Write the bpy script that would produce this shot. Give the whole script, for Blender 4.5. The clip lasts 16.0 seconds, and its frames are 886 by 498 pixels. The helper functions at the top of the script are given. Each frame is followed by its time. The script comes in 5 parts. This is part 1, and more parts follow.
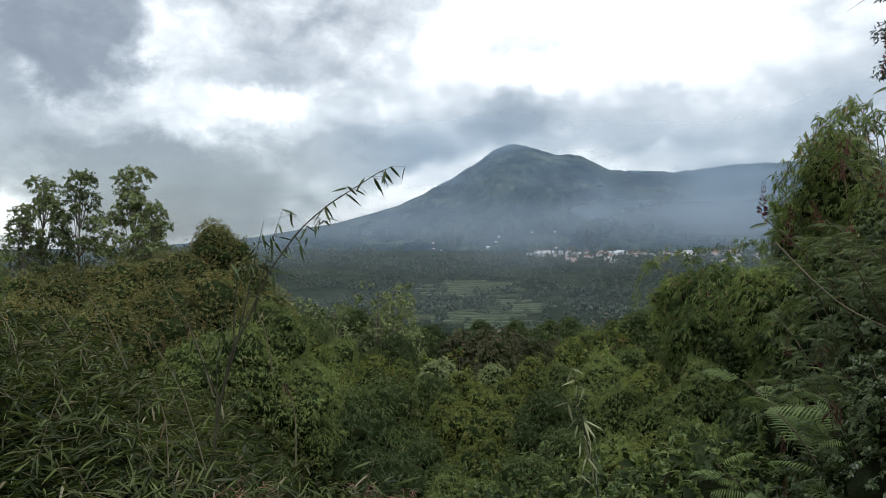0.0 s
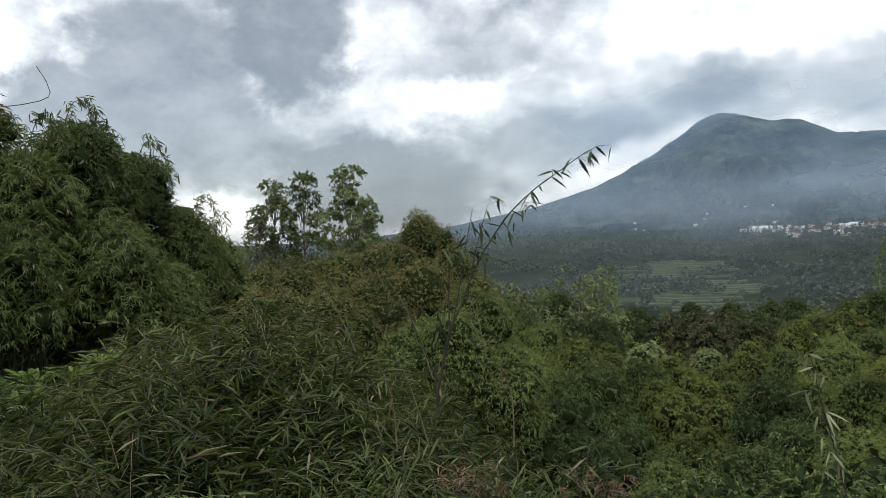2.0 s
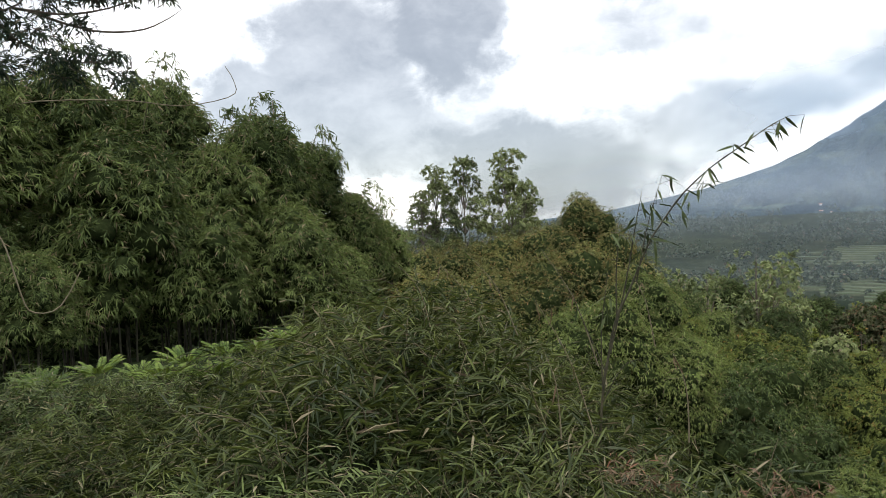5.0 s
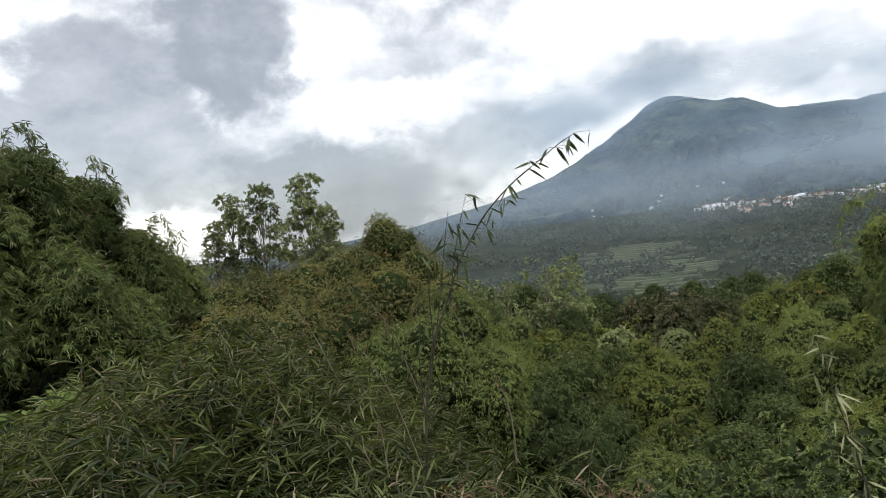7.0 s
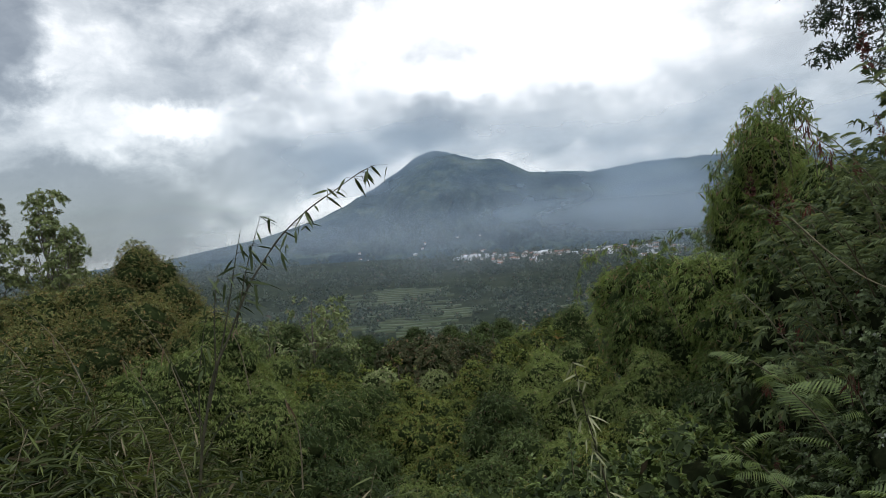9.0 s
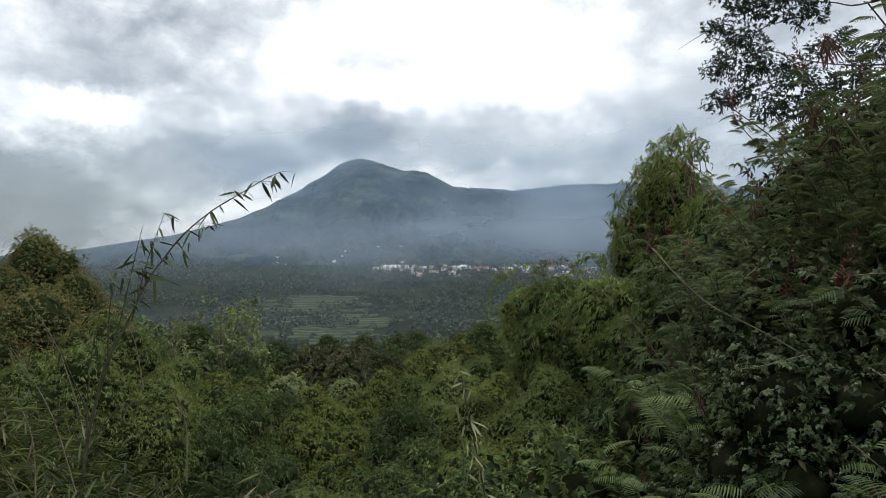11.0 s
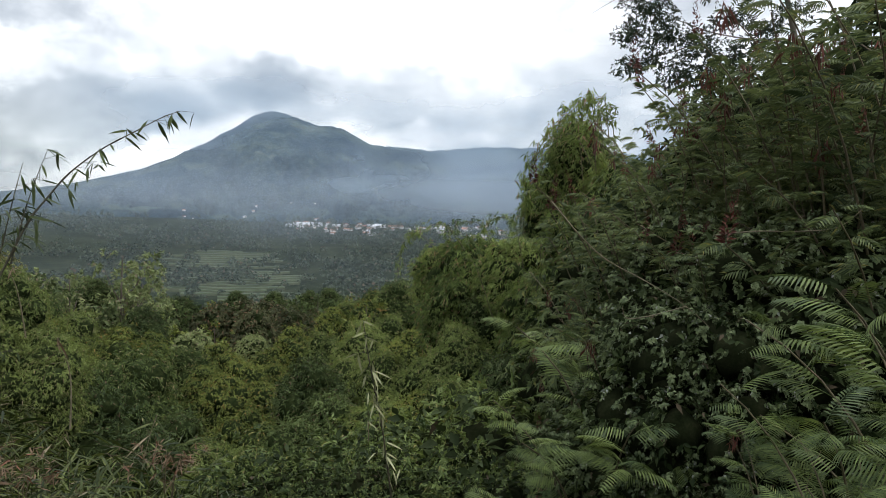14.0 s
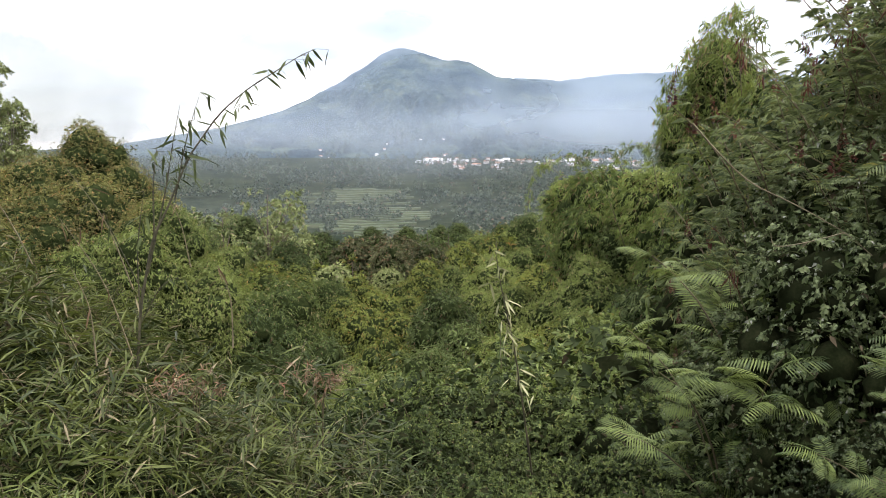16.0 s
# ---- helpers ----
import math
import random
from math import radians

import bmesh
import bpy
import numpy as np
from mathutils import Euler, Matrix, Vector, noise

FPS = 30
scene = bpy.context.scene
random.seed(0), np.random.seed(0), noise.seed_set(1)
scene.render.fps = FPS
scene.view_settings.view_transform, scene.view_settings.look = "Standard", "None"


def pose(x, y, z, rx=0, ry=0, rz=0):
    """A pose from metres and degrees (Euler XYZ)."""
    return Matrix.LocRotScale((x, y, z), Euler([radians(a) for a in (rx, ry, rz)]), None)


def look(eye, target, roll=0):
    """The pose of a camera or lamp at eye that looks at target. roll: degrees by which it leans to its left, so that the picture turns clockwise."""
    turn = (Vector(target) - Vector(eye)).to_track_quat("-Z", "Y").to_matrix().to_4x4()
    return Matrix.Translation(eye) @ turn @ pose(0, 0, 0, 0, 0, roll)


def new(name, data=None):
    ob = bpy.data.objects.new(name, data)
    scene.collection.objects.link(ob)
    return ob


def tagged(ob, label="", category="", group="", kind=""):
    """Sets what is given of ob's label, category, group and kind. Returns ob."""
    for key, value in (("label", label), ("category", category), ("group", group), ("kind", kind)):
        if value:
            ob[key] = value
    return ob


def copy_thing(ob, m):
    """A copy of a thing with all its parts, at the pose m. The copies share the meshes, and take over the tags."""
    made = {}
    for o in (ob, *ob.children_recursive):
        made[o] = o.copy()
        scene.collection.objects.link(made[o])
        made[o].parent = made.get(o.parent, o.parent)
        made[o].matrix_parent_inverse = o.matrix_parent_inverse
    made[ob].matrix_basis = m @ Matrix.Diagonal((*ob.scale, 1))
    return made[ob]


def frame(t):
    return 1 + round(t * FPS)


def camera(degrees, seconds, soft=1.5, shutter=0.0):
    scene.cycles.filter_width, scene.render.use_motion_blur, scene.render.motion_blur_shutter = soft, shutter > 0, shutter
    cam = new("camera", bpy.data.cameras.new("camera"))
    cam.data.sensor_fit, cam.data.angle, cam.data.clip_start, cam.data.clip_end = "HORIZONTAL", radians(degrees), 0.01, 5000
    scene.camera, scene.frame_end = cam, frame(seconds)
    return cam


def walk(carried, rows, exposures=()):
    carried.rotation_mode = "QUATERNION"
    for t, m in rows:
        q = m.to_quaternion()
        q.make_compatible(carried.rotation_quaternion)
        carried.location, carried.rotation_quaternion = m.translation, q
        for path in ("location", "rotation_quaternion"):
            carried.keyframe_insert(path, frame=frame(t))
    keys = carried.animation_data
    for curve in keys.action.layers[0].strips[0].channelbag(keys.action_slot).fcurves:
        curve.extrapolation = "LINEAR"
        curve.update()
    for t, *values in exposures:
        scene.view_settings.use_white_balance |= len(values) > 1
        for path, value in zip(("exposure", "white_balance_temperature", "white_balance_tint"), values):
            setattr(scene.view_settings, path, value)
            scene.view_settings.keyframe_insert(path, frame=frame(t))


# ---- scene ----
cam = camera(65.15, 16.0, soft=0.5)
# seconds, place in metres, then yaw, pitch and roll in degrees
PATH = [
    (0.0, 0.000, 0.000, 0.000, 0.00, 0.00, 0.00),
    (0.5, -0.009, 0.004, 0.002, 2.44, -0.29, 0.30),
    (1.0, -0.025, 0.018, 0.002, 5.79, -0.56, 1.00),
    (1.5, -0.043, 0.019, 0.002, 10.86, -0.90, 1.55),
    (2.0, -0.058, -0.005, -0.002, 16.31, -0.96, 2.36),
    (2.5, -0.073, -0.003, -0.005, 21.37, -1.22, 2.99),
    (3.0, -0.086, -0.008, -0.010, 25.18, -1.53, 3.20),
    (3.5, -0.090, -0.003, -0.013, 28.89, -2.10, 3.67),
    (4.0, -0.087, -0.016, -0.013, 31.01, -1.96, 3.37),
    (4.5, -0.095, 0.008, -0.017, 30.61, -1.75, 2.88),
    (7.0, -0.228, 0.270, 0.026, 13.10, -1.19, 6.81),
    (7.5, -0.255, 0.200, -0.006, 6.41, -0.02, 7.80),
    (8.0, -0.357, 0.200, -0.021, 0.72, 1.40, 6.28),
    (8.5, -0.400, 0.240, -0.025, -2.52, 0.58, 4.48),
    (9.0, -0.392, 0.200, -0.042, -6.02, 0.47, 3.44),
    (11.5, -0.275, -0.066, -0.050, -14.17, 1.64, -0.49),
    (12.0, -0.264, -0.059, -0.047, -16.19, 2.13, -0.57),
    (12.5, -0.254, -0.087, -0.046, -18.26, 2.19, -1.09),
    (13.0, -0.241, -0.080, -0.057, -20.84, 2.21, -1.78),
    (13.5, -0.237, -0.073, -0.074, -20.59, 1.55, -2.26),
    (14.0, -0.232, -0.057, -0.108, -19.67, -2.01, -1.74),
    (14.5, -0.236, -0.062, -0.115, -16.65, -4.43, -1.37),
    (15.0, -0.241, -0.070, -0.121, -14.59, -5.39, -0.83),
    (15.5, -0.250, -0.069, -0.128, -11.54, -6.27, -0.32),
    (16.0, -0.250, -0.065, -0.135, -9.14, -7.59, -0.12)]
EYE = 1.6
EXPOSURES = [(0.0, -0.15, 6500, 10), (2.0, -0.1, 6650, 11), (3.5, 0.24, 6850, 14), (4.7, 0.42, 6900, 14), (7.0, 0.2, 6950, 14), (8.0, -0.15, 6850, 14), (9.0, -0.25, 6600, 11),
             (11.5, -0.2, 6600, 11), (13.5, -0.15, 6650, 12), (14.5, 0.66, 6900, 14), (16.0, 1.1, 7200, 19)]
walk(cam, [(t, pose(x, y, EYE + z, 90 + p, r, w)) for t, x, y, z, w, p, r in PATH], EXPOSURES)


# ---- sky and sun ----
def sky_world():
    w = bpy.data.worlds.new("sky")
    scene.world = w
    w.use_nodes = True
    nt = w.node_tree
    nt.nodes.clear()
    N, Lk = nt.nodes, nt.links

    def m(op, a, b=None, c=None, clamp=False):
        n = N.new("ShaderNodeMath")
        n.operation, n.use_clamp = op, clamp
        for i, v in enumerate((a, b, c)):
            if v is None:
                continue
            if isinstance(v, (int, float)):
                n.inputs[i].default_value = v
            else:
                Lk.new(v, n.inputs[i])
        return n.outputs[0]

    def fbm(vec, scale, detail, rough=0.55, dist=0.0):
        n = N.new("ShaderNodeTexNoise")
        n.inputs["Scale"].default_value, n.inputs["Detail"].default_value = scale, detail
        n.inputs["Roughness"].default_value, n.inputs["Distortion"].default_value = rough, dist
        Lk.new(vec, n.inputs["Vector"])
        return n

    co = N.new("ShaderNodeTexCoord").outputs["Generated"]
    warp = fbm(co, 10.0, 9, 0.62)
    ws = N.new("ShaderNodeSeparateColor")
    Lk.new(warp.outputs["Color"], ws.inputs[0])
    xyz = N.new("ShaderNodeSeparateXYZ")
    Lk.new(co, xyz.inputs[0])
    x, y, z = xyz.outputs
    az = m("MULTIPLY", m("ARCTAN2", m("MULTIPLY", x, -1), y), 57.2958)
    el = m("MULTIPLY", m("ARCSINE", z), 57.2958)
    u = m("ADD", az, m("MULTIPLY", m("SUBTRACT", ws.outputs[0], 0.5), 7.0))
    v = m("ADD", el, m("MULTIPLY", m("SUBTRACT", ws.outputs[1], 0.5), 5.0))
    puff = N.new("ShaderNodeMapping")
    puff.inputs["Scale"].default_value = (1.0, 1.0, 1.6)
    Lk.new(co, puff.inputs[0])
    big = fbm(puff.outputs[0], 5.0, 6, 0.5).outputs["Fac"]
    fine = fbm(puff.outputs[0], 13.0, 9, 0.58, 0.3).outputs["Fac"]
    wisp = fbm(puff.outputs[0], 30.0, 8, 0.6, 0.5).outputs["Fac"]
    # rounded heads: cells, their walls broken up by the warp
    bent = N.new("ShaderNodeMixRGB")
    bent.blend_type, bent.inputs[0].default_value = "LINEAR_LIGHT", 0.06
    Lk.new(puff.outputs[0], bent.inputs[1])
    Lk.new(warp.outputs["Color"], bent.inputs[2])
    heads = N.new("ShaderNodeTexVoronoi")
    heads.feature = "SMOOTH_F1"
    heads.inputs["Scale"].default_value, heads.inputs["Smoothness"].default_value = 14.0, 0.45
    Lk.new(bent.outputs[0], heads.inputs["Vector"])
    head = m("SUBTRACT", 0.40, heads.outputs["Distance"])
    grain = m("ADD", m("MULTIPLY", m("SUBTRACT", fine, 0.5), 0.75), m("ADD", m("MULTIPLY", m("SUBTRACT", wisp, 0.5), 0.30), m("MULTIPLY", head, 0.16)))
    ragged = m("ADD", m("MULTIPLY", m("SUBTRACT", fine, 0.5), 0.9), m("MULTIPLY", head, -0.7))
    f = m("ADD", m("ADD", 0.68, m("MULTIPLY", m("SUBTRACT", big, 0.5), 0.5)), grain)
    # the cloud banks, each before the one above it in the list
    for u0, v0, su, sv, lean, tone, cover, soft in CLOUDS:
        c, n = math.cos(radians(lean)), math.sin(radians(lean))
        du, dv = m("SUBTRACT", u, u0), m("SUBTRACT", v, v0)
        p = m("DIVIDE", m("ADD", m("MULTIPLY", du, c), m("MULTIPLY", dv, n)), su)
        q = m("DIVIDE", m("SUBTRACT", m("MULTIPLY", dv, c), m("MULTIPLY", du, n)), sv)
        d = m("ADD", m("SQRT", m("ADD", m("MULTIPLY", p, p), m("MULTIPLY", q, q))), m("MULTIPLY", ragged, 0.75))
        edge = N.new("ShaderNodeMapRange")
        edge.interpolation_type = "SMOOTHSTEP"
        edge.inputs[1].default_value, edge.inputs[2].default_value, edge.inputs[3].default_value, edge.inputs[4].default_value = 1.0 - soft, 1.0 + soft, cover, 0.0
        Lk.new(d, edge.inputs[0])
        # lighter above than below
        own = m("ADD", m("ADD", tone, m("MULTIPLY", grain, 0.45)), m("MULTIPLY", m("MAXIMUM", m("MINIMUM", q, 1.0), -1.0), 0.03))
        f = m("ADD", f, m("MULTIPLY", edge.outputs[0], m("SUBTRACT", own, f)))
    ramp = N.new("ShaderNodeValToRGB")
    Lk.new(f, ramp.inputs[0])
    e = ramp.color_ramp.elements
    e[0].position, e[0].color = 0.06, (0.16, 0.18, 0.20, 1)
    e[1].position, e[1].color = 0.95, (1.35, 1.37, 1.38, 1)
    for pos, col in ((0.32, (0.27, 0.30, 0.325)), (0.52, (0.47, 0.515, 0.545)), (0.74, (0.80, 0.85, 0.875))):
        k = e.new(pos)
        k.color = (*col, 1)
    sky = N.new("ShaderNodeTexSky")
    sky.sky_type, sky.sun_disc = "NISHITA", False
    sky.sun_elevation, sky.sun_rotation = radians(SUN_EL), radians(SUN_AZ)
    thin = N.new("ShaderNodeMixRGB")
    thin.blend_type = "ADD"
    thin.inputs[0].default_value = 0.08 * 0.5
    Lk.new(ramp.outputs[0], thin.inputs[1])
    Lk.new(sky.outputs[0], thin.inputs[2])
    bg = N.new("ShaderNodeBackground")
    bg.inputs[1].default_value = 1.0
    Lk.new(thin.outputs[0], bg.inputs[0])
    # an overcast sky is brighter overhead than low down
    up = N.new("ShaderNodeMapRange")
    up.interpolation_type = "SMOOTHSTEP"
    up.inputs[1].default_value, up.inputs[2].default_value, up.inputs[3].default_value, up.inputs[4].default_value = 22.0, 62.0, 1.0, 2.9
    Lk.new(el, up.inputs[0])
    Lk.new(up.outputs[0], bg.inputs[1])
    out = N.new("ShaderNodeOutputWorld")
    Lk.new(bg.outputs[0], out.inputs[0])


SUN_AZ, SUN_EL = 140.0, 64.0
# azimuth, elevation, half width, half height, lean, tone, cover and softness of each bank
CLOUDS = [
    (-31, 12.5, 11, 9.0, 0, 0.64, 0.8, 0.7), (-13, 16.5, 16, 7.0, 0, 1.02, 0.92, 0.5), (52, 13.5, 6.5, 6.0, 0, 0.95, 0.9, 0.5), (20.5, 12.5, 4.5, 6.0, 0, 0.84, 0.8, 0.5),
    (38, 11.0, 10.0, 7.5, -22, 0.39, 0.95, 0.18), (31, 7.5, 7.0, 4.0, 0, 0.46, 0.8, 0.5), (28.0, 16.6, 5.6, 6.2, -12, 0.29, 0.92, 0.28),
    (12.5, 14.6, 6.0, 1.5, -6, 0.52, 0.8, 0.5), (15.0, 11.3, 3.4, 1.5, 0, 1.00, 0.9, 0.5), (12.6, 9.0, 1.1, 0.8, 0, 0.95, 0.8, 0.5),
    (7.5, 7.6, 10, 2.6, 0, 0.40, 0.85, 0.5), (21.5, 4.4, 9.0, 4.2, 0, 0.24, 0.9, 0.35), (18.5, 3.0, 6.0, 2.6, 0, 0.10, 0.8, 0.5),
    (34.0, 2.2, 4.5, 2.0, 0, 0.97, 0.9, 0.4), (-5.5, 10.9, 5.0, 1.9, 0, 0.36, 0.85, 0.5), (-15.5, 10.0, 6.0, 2.4, 0, 0.60, 0.75, 0.5), (2.8, 4.9, 7.0, 1.3, -23, 0.98, 0.95, 0.5),
    (-17, 6.9, 5.0, 0.9, 0, 0.88, 0.9, 0.5), (-7.0, 16.3, 2.6, 1.0, 0, 0.68, 0.5, 0.7), (2.6, 15.5, 1.4, 3.2, 15, 0.64, 0.65, 0.6), (-1.0, 12.8, 1.6, 1.4, 0, 0.68, 0.6, 0.6)]
sky_world()
sun_data = bpy.data.lights.new("sun", "SUN")
sun_data.energy, sun_data.angle, sun_data.color = 1.5, radians(14), (1.0, 0.96, 0.9)
sun = new("sun", sun_data)
sun.matrix_world = look((60 * math.sin(radians(SUN_AZ)), 60 * math.cos(radians(SUN_AZ)), 60 * math.tan(radians(SUN_EL))), (0, 0, 0))


# ---- materials ----
def nodes_of(name):
    mt = bpy.data.materials.new(name)
    mt.use_nodes = True
    nt = mt.node_tree
    nt.nodes.clear()
    return mt, nt.nodes, nt.links


def leaf_material(name, dark, light, odd, odd_share=0.06, gloss=0.55, thin=0.26, patch=1.2, vary=0.75, spec=0.10):
    """Leaf colour varies from leaf to leaf and in broad patches; light passes through the blade."""
    mt, N, Lk = nodes_of(name)
    geo = N.new("ShaderNodeNewGeometry")
    info = N.new("ShaderNodeObjectInfo")
    tc = N.new("ShaderNodeTexCoord")
    nz = N.new("ShaderNodeTexNoise")
    nz.inputs["Scale"].default_value, nz.inputs["Detail"].default_value = patch, 3
    Lk.new(geo.outputs["Position"], nz.inputs["Vector"])
    add = N.new("ShaderNodeMath")
    add.operation = "MULTIPLY_ADD"
    Lk.new(geo.outputs["Random Per Island"], add.inputs[0])
    add.inputs[1].default_value = vary
    off = N.new("ShaderNodeMath")
    off.operation = "MULTIPLY_ADD"
    Lk.new(nz.outputs["Fac"], off.inputs[0])
    off.inputs[1].default_value = 1.3
    sub = N.new("ShaderNodeMath")
    sub.operation = "MULTIPLY_ADD"
    Lk.new(info.outputs["Random"], sub.inputs[0])
    sub.inputs[1].default_value, sub.inputs[2].default_value = 0.55, -0.445 - vary / 2
    Lk.new(sub.outputs[0], off.inputs[2])
    Lk.new(off.outputs[0], add.inputs[2])
    ramp = N.new("ShaderNodeValToRGB")
    Lk.new(add.outputs[0], ramp.inputs[0])
    e = ramp.color_ramp.elements
    e[0].position, e[0].color = 0.0, (*dark, 1)
    e[1].position, e[1].color = 1.0, (*light, 1)
    # a share of dry or young leaves
    rnd = N.new("ShaderNodeMath")
    rnd.operation = "MULTIPLY"
    Lk.new(geo.outputs["Random Per Island"], rnd.inputs[0])
    rnd.inputs[1].default_value = 37.31
    fr = N.new("ShaderNodeMath")
    fr.operation = "FRACT"
    Lk.new(rnd.outputs[0], fr.inputs[0])
    less = N.new("ShaderNodeMath")
    less.operation = "LESS_THAN"
    Lk.new(fr.outputs[0], less.inputs[0])
    less.inputs[1].default_value = odd_share
    mix = N.new("ShaderNodeMixRGB")
    Lk.new(less.outputs[0], mix.inputs[0])
    Lk.new(ramp.outputs[0], mix.inputs[1])
    mix.inputs[2].default_value = (*odd, 1)
    bsdf = N.new("ShaderNodeBsdfPrincipled")
    Lk.new(mix.outputs[0], bsdf.inputs["Base Color"])
    bsdf.inputs["Roughness"].default_value = gloss
    bsdf.inputs["Specular IOR Level"].default_value = spec
    tr = N.new("ShaderNodeBsdfTranslucent")
    hsv = N.new("ShaderNodeHueSaturation")
    hsv.inputs["Hue"].default_value, hsv.inputs["Saturation"].default_value, hsv.inputs["Value"].default_value = 0.485, 1.1, 1.25
    Lk.new(mix.outputs[0], hsv.inputs["Color"])
    Lk.new(hsv.outputs[0], tr.inputs["Color"])
    sh = N.new("ShaderNodeMixShader")
    sh.inputs[0].default_value = thin
    Lk.new(bsdf.outputs[0], sh.inputs[1])
    Lk.new(tr.outputs[0], sh.inputs[2])
    out = N.new("ShaderNodeOutputMaterial")
    Lk.new(sh.outputs[0], out.inputs[0])
    return mt


def rough_material(name, cols, scale, rough=0.85, bump=0.3, coord="Object", detail=6, stretch=(1, 1, 1), spec=0.25):
    """A matt surface: noise at two scales through a ramp of colours, with relief."""
    mt, N, Lk = nodes_of(name)
    tc = N.new("ShaderNodeTexCoord")
    mp = N.new("ShaderNodeMapping")
    mp.inputs["Scale"].default_value = stretch
    Lk.new(tc.outputs[coord], mp.inputs[0])
    a, b = N.new("ShaderNodeTexNoise"), N.new("ShaderNodeTexNoise")
    for n, s in ((a, scale), (b, scale * 6.3)):
        n.inputs["Scale"].default_value, n.inputs["Detail"].default_value = s, detail
        Lk.new(mp.outputs[0], n.inputs["Vector"])
    mx = N.new("ShaderNodeMixRGB")
    mx.inputs[0].default_value = 0.4
    Lk.new(a.outputs["Fac"], mx.inputs[1])
    Lk.new(b.outputs["Fac"], mx.inputs[2])
    ramp = N.new("ShaderNodeValToRGB")
    Lk.new(mx.outputs[0], ramp.inputs[0])
    e = ramp.color_ramp.elements
    e[0].position, e[0].color = 0.33, (*cols[0], 1)
    e[1].position, e[1].color = 0.67, (*cols[-1], 1)
    for i, c in enumerate(cols[1:-1]):
        k = e.new(0.33 + 0.34 * (i + 1) / (len(cols) - 1))
        k.color = (*c, 1)
    bs = N.new("ShaderNodeBsdfPrincipled")
    Lk.new(ramp.outputs[0], bs.inputs["Base Color"])
    bs.inputs["Roughness"].default_value = rough
    bs.inputs["Specular IOR Level"].default_value = spec
    if bump:
        bp = N.new("ShaderNodeBump")
        bp.inputs["Strength"].default_value = bump
        Lk.new(b.outputs["Fac"], bp.inputs["Height"])
        Lk.new(bp.outputs[0], bs.inputs["Normal"])
    out = N.new("ShaderNodeOutputMaterial")
    Lk.new(bs.outputs[0], out.inputs[0])
    return mt


M_DROOP = leaf_material("drooping_bamboo_leaf", (0.038, 0.064, 0.018), (0.185, 0.240, 0.068), (0.20, 0.14, 0.08), 0.08)
M_BAMBOO = leaf_material("bamboo_leaf", (0.036, 0.058, 0.018), (0.175, 0.220, 0.066), (0.24, 0.20, 0.11), 0.05, patch=0.4)
M_GRASSY = leaf_material("undergrowth_leaf", (0.012, 0.021, 0.005), (0.090, 0.113, 0.032), (0.16, 0.14, 0.085), 0.03, gloss=0.42, vary=0.9, spec=0.15)
M_FRESH = leaf_material("fresh_undergrowth_leaf", (0.018, 0.032, 0.008), (0.105, 0.140, 0.042), (0.18, 0.155, 0.09), 0.03, gloss=0.42, vary=0.9, spec=0.15)
M_GROVE = leaf_material("grove_leaf", (0.022, 0.039, 0.013), (0.130, 0.172, 0.056), (0.20, 0.16, 0.10), 0.06, patch=0.5)
M_OLIVE = leaf_material("olive_bamboo_leaf", (0.046, 0.068, 0.018), (0.190, 0.222, 0.056), (0.24, 0.15, 0.05), 0.06, patch=0.3)
M_BROWNISH = leaf_material("brownish_leaf", (0.045, 0.053, 0.018), (0.185, 0.192, 0.066), (0.22, 0.14, 0.06), 0.10, patch=0.3)
M_DARKTREE = leaf_material("dark_tree_leaf", (0.020, 0.035, 0.012), (0.092, 0.126, 0.042), (0.089, 0.062, 0.038), 0.05, patch=0.2)
M_REDTREE = leaf_material("reddish_tree_leaf", (0.024, 0.030, 0.014), (0.080, 0.086, 0.040), (0.11, 0.07, 0.04), 0.1, patch=0.2)
M_GREYTREE = leaf_material("pale_tree_leaf", (0.050, 0.072, 0.030), (0.200, 0.238, 0.100), (0.166, 0.144, 0.092), 0.06, patch=0.4)
M_FROND = leaf_material("frond_leaf", (0.028, 0.050, 0.017), (0.128, 0.172, 0.052), (0.196, 0.196, 0.066), 0.05, patch=1.0, thin=0.32, spec=0.22)
M_DARKFROND = leaf_material("dark_frond_leaf", (0.026, 0.042, 0.019), (0.126, 0.160, 0.066), (0.15, 0.15, 0.05), 0.05, patch=1.0, thin=0.3, spec=0.12)
M_VINE = leaf_material("vine_leaf", (0.030, 0.046, 0.024), (0.140, 0.176, 0.084), (0.200, 0.210, 0.182), 0.04, patch=1.4, spec=0.12)
M_FERN = leaf_material("fern_leaf", (0.034, 0.062, 0.012), (0.125, 0.175, 0.038), (0.088, 0.097, 0.031), 0.04, patch=1.0)
M_TALL = leaf_material("tall_tree_leaf", (0.017, 0.029, 0.018), (0.064, 0.086, 0.046), (0.081, 0.073, 0.049), 0.04, patch=0.6)
M_POD = leaf_material("seed_pod", (0.043, 0.019, 0.015), (0.130, 0.050, 0.037), (0.161, 0.081, 0.056), 0.1, thin=0.15)
M_DRY = leaf_material("dry_leaf", (0.06, 0.040, 0.026), (0.14, 0.098, 0.060), (0.15, 0.07, 0.045), 0.15, thin=0.2)
M_STALK = leaf_material("stalk_leaf", (0.018, 0.028, 0.012), (0.060, 0.080, 0.030), (0.12, 0.11, 0.05), 0.08, thin=0.12)
